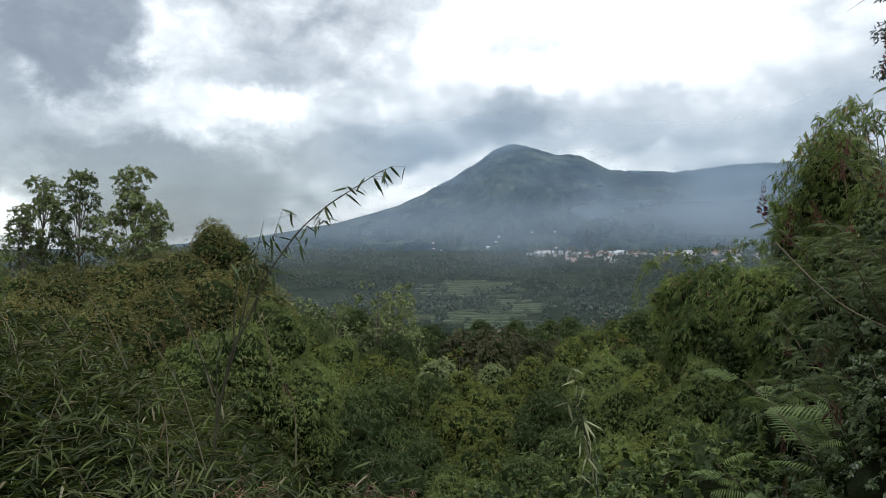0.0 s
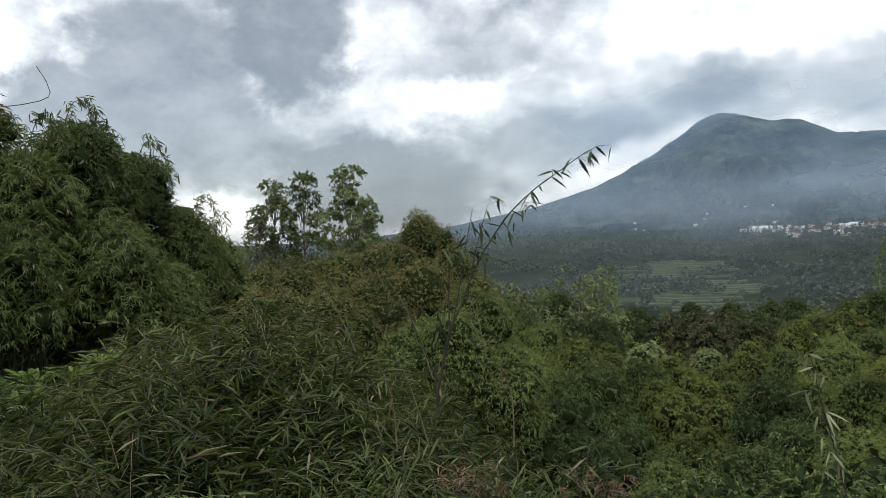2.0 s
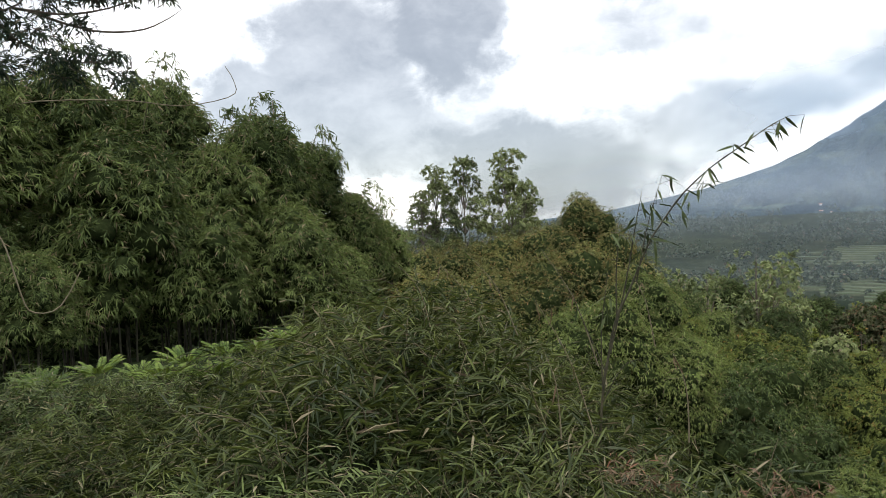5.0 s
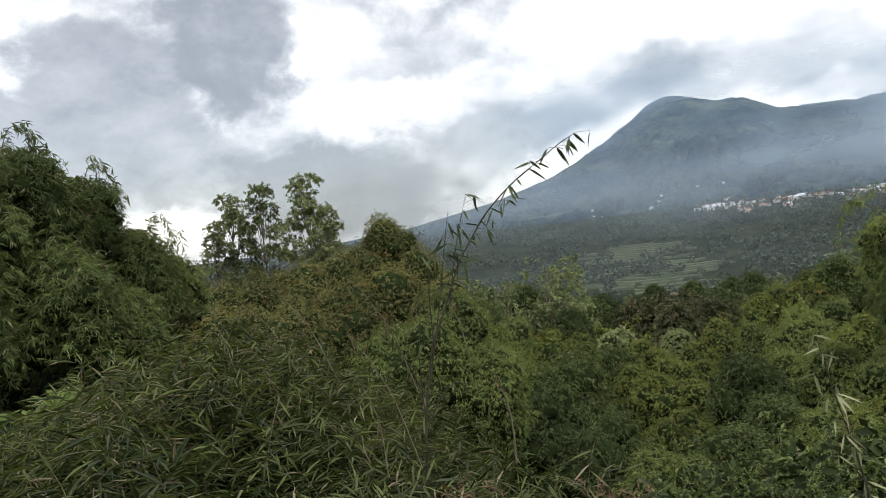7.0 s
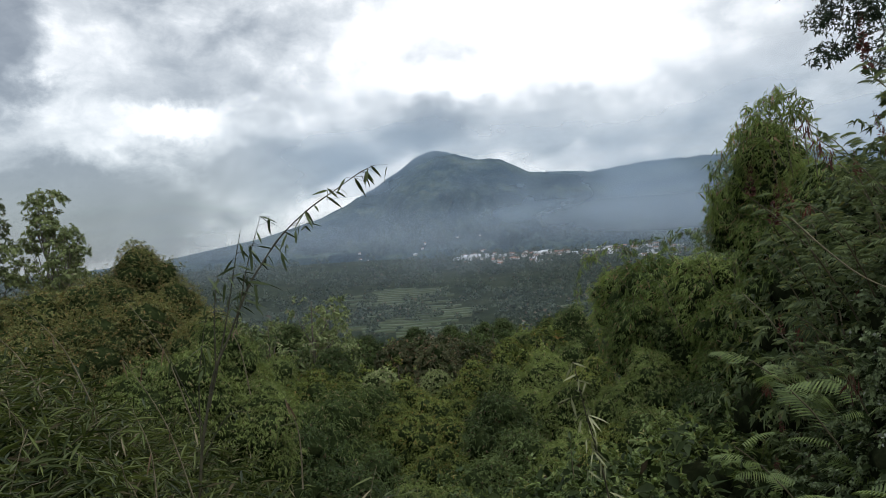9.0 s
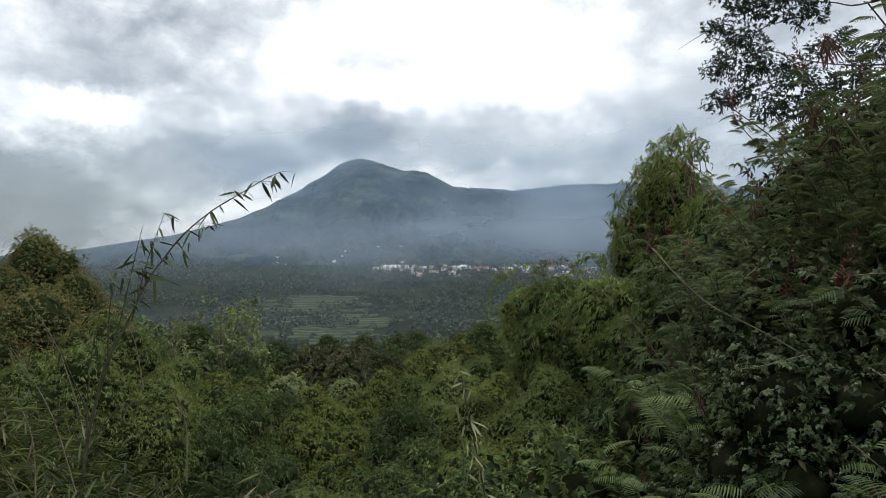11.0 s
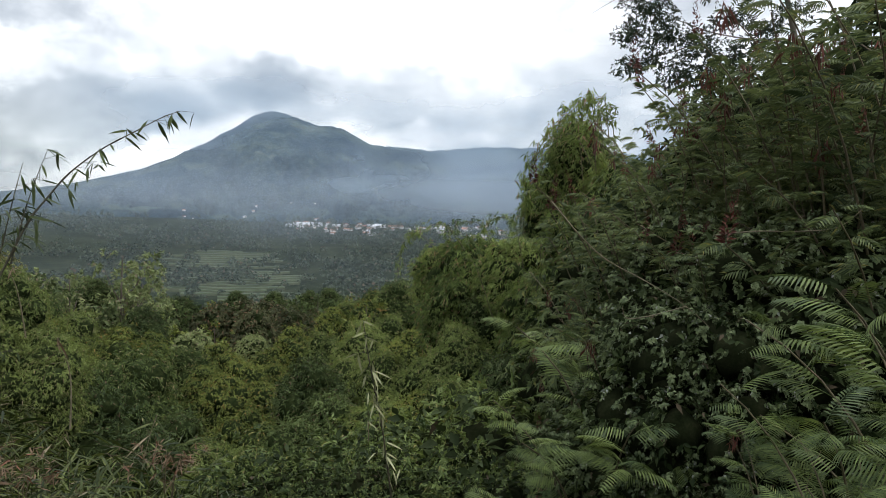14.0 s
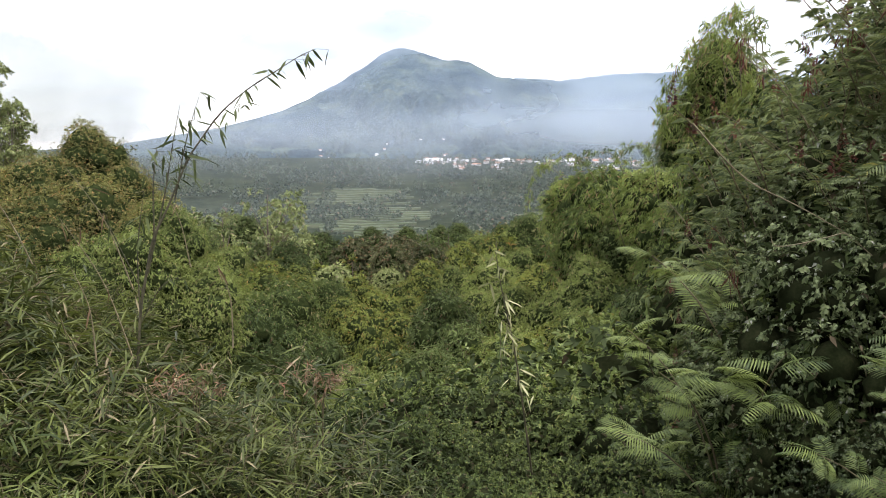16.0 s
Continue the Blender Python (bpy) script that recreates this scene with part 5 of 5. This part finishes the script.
# ---- leafy bamboo tips that arch over the clumps ----
def arching_tip(seed, points, d, leaf, mat, tufts=46, start=0.12):
    """A bowed culm tip, hung with fans of narrow leaves that grow denser towards its end."""
    rng = np.random.default_rng(seed)
    line = smooth_line([at(a, e, d) for a, e in points], 22)
    top = tagged(new("bamboo_tip"), "arching bamboo tip with drooping narrow leaves", "bamboo", "arching bamboo tips")
    part("culm", mesh_of("culm", *tubes([(line, np.linspace(0.011, 0.003, 22) * d / 15)], 5), M_CULM, True), top)
    q, qd, _ = spray_points(rng, line, start, 1.0, tufts)
    q = q + rng.normal(0, leaf * 0.45, q.shape)
    V, F = tuft_leaves(rng, q, unit(qd + rng.normal(0, 0.7, qd.shape)), 5, leaf, 0.15, 0.9, 0.8, False, 0.2)
    part("foliage", mesh_of("foliage", V, F, mat), top)


for i, (pts, d) in enumerate((
        ([(-20.5, -5.0), (-17.8, -1.6), (-16.4, -1.2), (-15.7, -2.4), (-15.5, -4.6)], 20), ([(-22.0, -4.0), (-19.6, -0.6), (-17.8, -0.5), (-16.6, -1.6)], 20), ([(-24.0, -4.0), (-22.4, -0.4), (-20.6, -0.1), (-19.2, -1.0)], 20),
        ([(-26.5, -4.0), (-25.0, -0.2), (-23.6, 0.4), (-22.4, -0.4)], 18), ([(-31.0, 3.0), (-30.2, 8.6), (-28.6, 8.0), (-27.0, 5.6), (-26.4, 3.4)], 14), ([(-32.0, 4.0), (-31.2, 9.4), (-29.6, 9.0), (-28.0, 6.6)], 14),
        ([(-30.5, 1.0), (-28.6, 5.6), (-27.0, 5.0), (-26.0, 2.2)], 14.5), ([(-33.0, 5.0), (-32.4, 10.0), (-31.0, 9.6), (-30.0, 7.8)], 13.5), ([(-29.6, -1.0), (-28.0, 2.4), (-26.6, 2.4), (-25.8, 0.6)], 15),
        ([(-28.0, -3.0), (-27.4, 0.6), (-25.9, 1.2), (-24.8, 0.0)], 17), ([(-23.4, -8.0), (-21.6, -3.4), (-20.0, -4.0), (-19.2, -6.4)], 17),
        ([(-31.5, 5.0), (-30.0, 7.4), (-27.8, 6.4), (-26.2, 4.2), (-25.8, 2.2)], 13.8), ([(-32.5, 6.0), (-31.8, 9.8), (-30.4, 9.9), (-28.6, 8.2), (-27.8, 6.8)], 13.6), ([(-33.5, 4.0), (-33.0, 8.6), (-31.9, 8.8), (-31.0, 7.0)], 13.2), ([(-30.0, 0.0), (-28.4, 3.8), (-26.8, 3.6), (-25.6, 1.2)], 14.2))):
    arching_tip(300 + i, pts, d, 0.17, M_DROOP)
for i, (pts, d) in enumerate((
        ([(52.5, 8.0), (51.2, 13.0), (50.0, 12.8), (49.2, 11.2)], 16.5), ([(58.5, 9.0), (57.6, 14.0), (56.2, 13.6), (55.2, 12.0)], 16), ([(45.5, 6.0), (44.2, 10.6), (43.0, 10.4), (42.2, 9.0)], 17.5),
        ([(40.8, 4.0), (39.4, 8.0), (38.2, 7.2), (37.6, 5.4)], 18.5), ([(37.0, 0.0), (35.8, 3.6), (34.6, 3.0), (33.8, 1.4)], 20), ([(47.8, 5.0), (46.4, 9.4), (45.2, 9.0), (44.6, 7.4)], 16.5), ([(54.0, 6.0), (53.0, 11.6), (51.8, 11.2), (51.0, 9.4)], 16))):
    arching_tip(330 + i, pts, d, 0.20, M_GROVE)

# ---- ferns at the foot of the grove ----
FERN_FRONDS = [frond_mesh("frond", 64 + i, 26, 0.42 + 0.06 * i, 0.085, M_FERN) for i in range(2)]


def fern(seed):
    rng = np.random.default_rng(seed)
    top = tagged(new("fern"), "bright green fern with arching fronds by the grove", "fern", "ferns")
    for i in range(18):
        a = i * 2.39996
        part("frond", FERN_FRONDS[i % 2], top).matrix_basis = aim((0.05 * math.cos(a), 0.05 * math.sin(a), 0.02), (math.cos(a), math.sin(a), rng.uniform(0.35, 1.4)), rng.uniform(-0.3, 0.3), rng.uniform(0.45, 0.72))
    return top


ferns = fern(8)
for i, (az, r, z) in enumerate(((53.5, 8.6, 0.02), (50.5, 8.2, 0.05), (47.5, 8.5, 0.05), (45.0, 8.2, 0.10), (52, 7.6, 0.0), (48.8, 7.5, 0.0), (56.5, 8.4, 0.0), (43.2, 8.8, 0.1), (60, 8, 0), (46.2, 7.6, 0.0))):
    x, y = polar(az, r)
    if i:
        copy_thing(ferns, pose(x, y, z + 0.16, 0, 0, 47 * i))
    else:
        ferns.matrix_basis = pose(x, y, z)


# ---- the tall tree, its neighbour with hanging twigs, and the bough over the grove ----
def limb_tree(name, seed, trunk, limbs, lumps, tufts, per, leaf, ratio, mat, bark, label, r0, hang=0.4, spread=1.0, flat=0.6):
    """A tree given by the lines of its trunk and limbs; foliage lies in flat sprays about the limbs' ends."""
    rng = np.random.default_rng(seed)
    top = tagged(new(name), label, "tree")
    part("trunk", mesh_of("trunk", *tubes([(smooth_line(trunk, 16), np.linspace(r0, r0 * 0.35, 16))], 8), bark, True), top)
    for l in limbs:
        part("limb", mesh_of("limb", *tubes([(smooth_line(l, 12), np.linspace(r0 * 0.26, r0 * 0.05, 12))], 6), bark, True), top)
    rows = np.array([(*c, r, flat) for c, r in lumps])
    P, n = lump_shell(rng, rows, tufts, 0.75, -0.8)
    twigs = []
    for c, r in lumps:
        for _ in range(7):
            e = c + rng.normal(0, r * 0.6, 3) * [1, 1, flat]
            twigs.append((bezier(c + rng.normal(0, r * 0.1, 3), c * 0.5 + e * 0.5 + [0, 0, 0.05], e, 4), np.linspace(0.006, 0.002, 4)))
    tagged(part("twigwork", mesh_of("twigwork", *tubes(twigs, 3), bark), top), kind="stuff")
    V, F = tuft_leaves(rng, P, n, per, leaf, ratio, hang, spread, False, 0.15)
    part("crown", mesh_of("crown", V, F, mat), top)
    return top


D_T = 10.0
tall_lumps = [(-35.6, 20.5, 0.42), (-38.8, 19.5, 0.5), (-41.8, 21.2, 0.4), (-43.7, 21.6, 0.35), (-35.7, 16.4, 0.36), (-34.6, 14.7, 0.34), (-36.9, 14.6, 0.38), (-34.2, 12.4, 0.26), (-39.3, 13.4, 0.42),
              (-37.3, 18.5, 0.34), (-36.1, 19.0, 0.3), (-40.2, 17.9, 0.3), (-37.8, 22.5, 0.5), (-41.0, 24.0, 0.55), (-45.0, 24.5, 0.55), (-36.0, 12.8, 0.25), (-42.2, 12.6, 0.32), (-44.0, 14.6, 0.22), (-48.5, 23.5, 0.5), (-34.0, 17.6, 0.24), (-41.6, 15.4, 0.30), (-43.4, 13.0, 0.34), (-45.6, 15.6, 0.26), (-38.2, 11.4, 0.34), (-40.6, 11.6, 0.36)]
limb_tree("tall_tree", 15,
          [at(-48.0, -12, D_T), at(-47.0, 6, D_T), at(-46.3, 12.2, D_T), at(-45.7, 14.9, D_T), at(-45.1, 17.5, D_T), at(-44.6, 19.2, D_T), at(-44.0, 22.5, D_T), at(-43.5, 25.5, D_T)],
          [[at(-44.8, 18.1, D_T), at(-43.1, 18.0, D_T), at(-41.9, 18.4, D_T), at(-39.6, 18.9, D_T), at(-37, 19.2, D_T)],
           [at(-44.5, 19.0, D_T), at(-43.1, 19.4, D_T), at(-41.6, 20.3, D_T), at(-40.0, 22.0, D_T)],
           [at(-45.6, 13.8, D_T), at(-43.2, 14.0, D_T), at(-40.2, 14.7, D_T), at(-37.4, 15.8, D_T), at(-35.5, 15.6, D_T)],
           [at(-40.5, 14.6, D_T), at(-38.0, 13.6, D_T), at(-35.0, 13.0, D_T)],
           [at(-43.8, 22.8, D_T), at(-40.5, 23.2, D_T), at(-37.5, 22.4, D_T), at(-35.6, 20.8, D_T)]],
          [(at(a, e, D_T), r) for a, e, r in tall_lumps], 7600, 5, 0.055, 0.36, M_TALL, M_PALEBARK, "tall pale-trunked tree with dark layered fine foliage", 0.048, 0.25)
limb_tree("weeping_tree", 16,
          [at(-56, -10, 8.5), at(-55.5, 8, 8.5), at(-54.5, 15, 8.5), at(-53.6, 19.5, 8.5), at(-53, 24, 8.5)],
          [[at(-54.4, 15.5, 8.5), at(-52.6, 16.2, 8.5), at(-51.8, 18.4, 8.5)], [at(-54.0, 18, 8.5), at(-52.6, 20.5, 8.5), at(-50.8, 20.5, 8.5)]],
          [(at(a, e, 8.5), r) for a, e, r in ((-52.2, 19.4, 0.34), (-53.6, 19.2, 0.4), (-51.2, 19.8, 0.26), (-54.5, 21.5, 0.5), (-52.3, 22.5, 0.5), (-56.5, 18.5, 0.5))],
          520, 5, 0.20, 0.05, M_WEEP, M_BARK, "tree with thin hanging brownish twigs", 0.07, 1.6, 0.3, 0.9)
D_O = 8.0
limb_tree("overhanging_tree", 17,
          [at(78, -9, D_O), at(77, 4, D_O), at(74, 12, D_O), at(70, 15, D_O), at(66, 15.6, D_O)],
          [[at(66, 15.6, D_O), at(62.9, 15.7, D_O), at(60.4, 16.0, D_O), at(58.5, 18.0, D_O), at(56, 19.2, D_O)],
           [at(60.4, 16.0, D_O), at(57.5, 15.9, D_O), at(54.9, 16.4, D_O), at(52.0, 17.4, D_O), at(49.2, 17.5, D_O)],
           [at(62.0, 15.8, D_O), at(60.0, 13.8, D_O), at(57.0, 12.8, D_O), at(54.4, 13.0, D_O)],
           [at(59.4, 15.9, D_O), at(55.7, 15.0, D_O), at(52.5, 15.2, D_O), at(50.6, 16.0, D_O), at(49.4, 16.8, D_O)]],
          [(at(a, e, D_O), r) for a, e, r in ((58.2, 16.8, 0.26), (55.2, 17.2, 0.26), (52.9, 17.6, 0.22), (50.4, 17.6, 0.16), (58.4, 12.7, 0.26), (55.9, 13.2, 0.24), (54.2, 13.2, 0.16), (60.8, 14.2, 0.26), (57.5, 11.6, 0.2), (62.5, 17.5, 0.35), (63.5, 12.5, 0.35), (56.5, 19.6, 0.35), (60.5, 19.6, 0.4), (61.5, 12.0, 0.30), (59.0, 14.6, 0.24), (56.4, 15.2, 0.2), (53.6, 11.8, 0.2), (62.0, 15.8, 0.3))],
          1500, 5, 0.095, 0.20, M_TALL, M_BARK, "bough of an overhanging tree with thin dark compound leaves", 0.06, 0.6)


def liana(points, d, r, label):
    line = smooth_line([at(a, e, d) for a, e in points], 24)
    return tagged(new("liana", mesh_of("liana", *tubes([(line, np.linspace(r, r * 0.5, 24))], 5), M_STRAW, True)), label, "vine", "lianas")


liana([(66, 8.0), (63.0, 8.8), (59.9, 10.0), (53.7, 10.4), (49.6, 10.1), (45.9, 10.9), (45.7, 12.0), (46.3, 13.1)], 15.2, 0.014, "thin bare vine reaching out of the bamboo grove")
liana([(62.6, 15.6), (63.0, 10.7), (63.4, 4.7), (64.0, 0.5), (64, -4), (64.3, -11)], 8.05, 0.014, "pale bare vine hanging beside the grove")
liana([(62.8, 15.6), (62.9, 6.0), (62.5, 2.0), (61.7, 0.0), (61.0, -3.1), (60.4, -4.6), (58.7, -4.5), (57.2, -2.0)], 8.05, 0.011, "pale bare vine looping down by the grove")
liana([(-28.5, 1.4), (-31.0, -1.4), (-33.1, -3.2), (-36.1, -4.7), (-39.2, -6.5), (-41, -8)], 3.7, 0.0042, "pale bare vine stem lying across shrubs")
liana([(-39.2, -6.5), (-36.6, -7.4), (-34.8, -7.7), (-34.4, -6.8)], 3.7, 0.0035, "short curled pale vine stem on shrubs")
liana([(-41, -0.9), (-43.8, -0.5), (-47.0, -0.4), (-49.3, 0.0), (-50.8, 1.4)], 3.9, 0.0045, "pale bare vine stem bowed across dark shrubs")

# ---- the far valley: fields, woods and village ----
M_FIELD = rough_material("field_crops", [(0.014, 0.026, 0.010), (0.030, 0.046, 0.018), (0.054, 0.062, 0.032)], 0.03, 0.95, 0.2)
M_BANKS = rough_material("field_bank", [(0.020, 0.028, 0.014), (0.052, 0.060, 0.032)], 0.2, 0.95, 0.3)


def terraced_field(az0, az1, r0, r1, count, seed):
    """Level strips, each a step above the one before, with dark banks between and beds along them."""
    rng = np.random.default_rng(seed)
    top = tagged(new("terraced_field"), "green terraced farm field with narrow level strips", "field", "terraced fields")
    edges = np.linspace(r0, r1, count + 1)
    a = np.radians(np.linspace(az0, az1, 30))
    for i in range(count):
        wob = 5 * np.sin(a * 40 + i * 0.35) + 3 * np.sin(a * 95 + i)
        cut = rng.uniform(0, 0.4, 2)
        aa = a[0] + (a[-1] - a[0]) * (cut[0] + (1 - cut[0] - cut[1]) * np.linspace(0, 1, 30))
        n0, n1 = edges[i] + wob, edges[i + 1] + wob - 1.0
        zc = float(np.mean(ground_z(-edges[i + 1] * np.sin(aa), edges[i + 1] * np.cos(aa)))) + 1.2
        low = zc - 6
        rows = [np.stack([-r * np.sin(aa), r * np.cos(aa), np.full(30, z)], 1) for r, z in ((n0 - 1.5, low), (n0, zc), (n1, zc + 0.3), (n1, low))]
        V = np.concatenate(rows)
        F = [(k * 30 + j, k * 30 + j + 1, (k + 1) * 30 + j + 1, (k + 1) * 30 + j) for k in range(3) for j in range(29)]
        me = mesh_of("terrace", V, F, M_FIELD)
        me.materials.append(M_BANKS)
        for k, pol in enumerate(me.polygons):
            pol.material_index = 0 if 29 <= k < 58 else 1
        part("terrace", me, top)
    return top


terraced_field(-9.8, 3.2, 590, 780, 12, 1)
terraced_field(-7.5, 2.6, 800, 960, 9, 2)
terraced_field(-21.5, -15.0, 640, 820, 10, 3)


def far_woods(seed, count):
    """Thousands of far trees: tufted crowns of uneven shape, thick in the woods and thin on the fields."""
    rng = np.random.default_rng(seed)
    az = rng.uniform(-34, 36, count * 3)
    r = np.where(rng.uniform(0, 1, count * 3) < 0.25, rng.uniform(210, 560, count * 3), rng.uniform(550, 1470, count * 3))
    field = ((az < 3.2) & (az > -9.8) & (r > 560) & (r < 790)) | ((az < 2.6) & (az > -7.5) & (r > 800) & (r < 965)) | ((az < -15) & (az > -21.5) & (r > 620) & (r < 820))
    town = (az < -6) & (az > -26) & (r > 1290)
    X, Y = -r * np.sin(np.radians(az)), r * np.cos(np.radians(az))
    patchy = fbm2(X, Y, 90, 3, 31)
    keep = rng.uniform(0, 1, len(az)) < np.where(field, 0.10 + 0.35 * (patchy > 0.12), np.where(town, 0.5, 0.6 + 1.9 * patchy))
    az, r, X, Y = (q[keep][:count] for q in (az, r, X, Y))
    Z = ground_z(X, Y) + fbm2(X, Y, 60, 4, 5) * 2.0 - 0.5
    tallness = rng.uniform(0, 1, len(az))
    H = np.where((r > 900) & (tallness > 0.4), rng.uniform(14, 22, len(az)), rng.uniform(6, 12, len(az)))
    Wd = np.where(H > 13, H * 0.28, H * rng.uniform(0.7, 1.2, len(az)))
    K = 34
    k = np.repeat(np.arange(len(az)), K)
    n = unit(rng.normal(0, 1, (len(k), 3)))
    n[:, 2] = np.abs(n[:, 2]) * 1.1 - 0.25
    rad = rng.uniform(0.55, 1.05, (len(k), 1))
    ctr = np.stack([X[k], Y[k], Z[k] + H[k] * 0.55], 1)
    P = ctr + n * rad * np.stack([Wd[k] * 0.5, Wd[k] * 0.5, H[k] * 0.48], 1)
    D = n + rng.normal(0, 0.7, n.shape)
    L = np.where(H[k] > 13, 2.1, H[k] * 0.30) * rng.uniform(0.6, 1.2, len(k))
    V, F = blades(P, D, L, L * 0.95, rng, 0.1, 0.3, False, n + rng.normal(0, 0.4, n.shape))
    tagged(new("far_woods", mesh_of("far_woods", V, F, M_FAR)), "distant mixed woods on the valley floor and slopes", "woods", kind="stuff")


far_woods(9, 5400)

M_WHITEWALL = rough_material("white_wall", [(0.42, 0.42, 0.41), (0.62, 0.62, 0.60)], 0.3, 0.8, 0.1)
M_CREAM = rough_material("cream_wall", [(0.50, 0.45, 0.36), (0.66, 0.60, 0.50)], 0.3, 0.8, 0.1)
M_TILE = rough_material("clay_roof", [(0.20, 0.10, 0.07), (0.34, 0.18, 0.13)], 0.4, 0.85, 0.2)
M_ZINC = rough_material("pale_metal_roof", [(0.32, 0.34, 0.36), (0.55, 0.57, 0.60)], 0.2, 0.5, 0.1)
M_GREYROOF = rough_material("grey_roof", [(0.16, 0.16, 0.17), (0.30, 0.29, 0.29)], 0.3, 0.8, 0.1)
M_DARKGLASS = rough_material("dark_window", [(0.02, 0.025, 0.03), (0.05, 0.055, 0.06)], 0.5, 0.25, 0.0)


def box_mesh(name, x0, x1, y0, y1, z0, z1, mat):
    V = [(x, y, z) for z in (z0, z1) for y in (y0, y1) for x in (x0, x1)]
    F = [(0, 2, 3, 1), (4, 5, 7, 6), (0, 1, 5, 4), (1, 3, 7, 5), (3, 2, 6, 7), (2, 0, 4, 6)]
    return mesh_of(name, V, F, mat)


def house(length, depth, height, rise, wall_mat, roof_mat, label):
    top = tagged(new("house"), label, "house", "village houses")
    l, d = length / 2, depth / 2
    part("wall", box_mesh("wall", -l, l, -d, d, -3, height, wall_mat), top)
    e = 0.8
    V = [(-l - e, -d - e, height - 0.1), (l + e, -d - e, height - 0.1), (l + e, d + e, height - 0.1), (-l - e, d + e, height - 0.1), (-l - e * 0.5, 0, height + rise), (l + e * 0.5, 0, height + rise)]
    me = bpy.data.meshes.new("roof")
    me.from_pydata(V, [], [(0, 1, 5, 4), (2, 3, 4, 5), (0, 4, 3), (1, 2, 5), (0, 3, 2, 1)])
    me.materials.append(roof_mat)
    part("roof", me, top)
    n = max(int(length / 4), 2)
    for i in range(n):
        x = -l + length * (i + 0.5) / n
        part("window", box_mesh("window", x - 0.7, x + 0.7, -d - 0.06, -d + 0.05, height * 0.35, height * 0.35 + 1.3, M_DARKGLASS), top)
    part("door", box_mesh("door", l * 0.1, l * 0.1 + 1.0, -d - 0.07, -d + 0.05, -0.5, 2.0, M_TILE), top)
    return top


houses = [house(12, 8, 3.6, 2.6, M_WHITEWALL, M_TILE, "small white house with a clay tile roof"),
          house(11, 8, 3.4, 2.2, M_CREAM, M_GREYROOF, "small cream house with a grey roof"),
          house(15, 9, 4.2, 2.0, M_WHITEWALL, M_ZINC, "white house with a pale metal roof"),
          house(10, 7, 6.2, 2.2, M_WHITEWALL, M_TILE, "two-storey white house with a clay tile roof")]
hall = house(38, 14, 6.0, 3.0, M_WHITEWALL, M_ZINC, "long white hall with a pale metal roof")
rng = np.random.default_rng(404)


def site(az, r, dz=0.0):
    x, y = polar(az, r)
    X, Y, R, A = (np.array([[q]]) for q in (x, y, r, az))
    z = float(ground_z(x, y)) if r < 1490 else float(mountain_z(X, Y, R, A)[0, 0])
    return x, y, z + dz


lots = [(rng.uniform(-25, -6.5), rng.uniform(1240, 1465)) for _ in range(50)] + [(rng.normal(-13.5, 1.6), rng.uniform(1330, 1450)) for _ in range(18)]
lots += [(rng.normal(-19.5, 1.6), rng.uniform(1380, 1465)) for _ in range(26)] + [(rng.normal(-9.5, 1.3), rng.uniform(1390, 1465)) for _ in range(14)]
lots += [(rng.uniform(-15, 1), rng.uniform(1600, 2400)) for _ in range(20)]
first = set()
for i, (az, r) in enumerate(lots):
    k = int(rng.choice(4, p=(0.3, 0.25, 0.3, 0.15)))
    m = pose(*site(az, r, 0.5), 0, 0, az + rng.uniform(-35, 35))
    if k in first:
        copy_thing(houses[k], m).scale = (0.8, 0.8, 0.8) if r < 1500 else (0.6, 0.6, 0.6)
    else:
        first.add(k)
        houses[k].matrix_basis = m
hall.matrix_basis = pose(*site(-8.3, 1380, 1.5), 0, 0, -4)
for az, r, tn in ((-9.1, 1400, 12), (-13.9, 1400, -8), (-14.5, 1420, 6)):
    copy_thing(hall, pose(*site(az, r, 1.0), 0, 0, az + tn)).scale = (0.6, 0.8, 0.8)
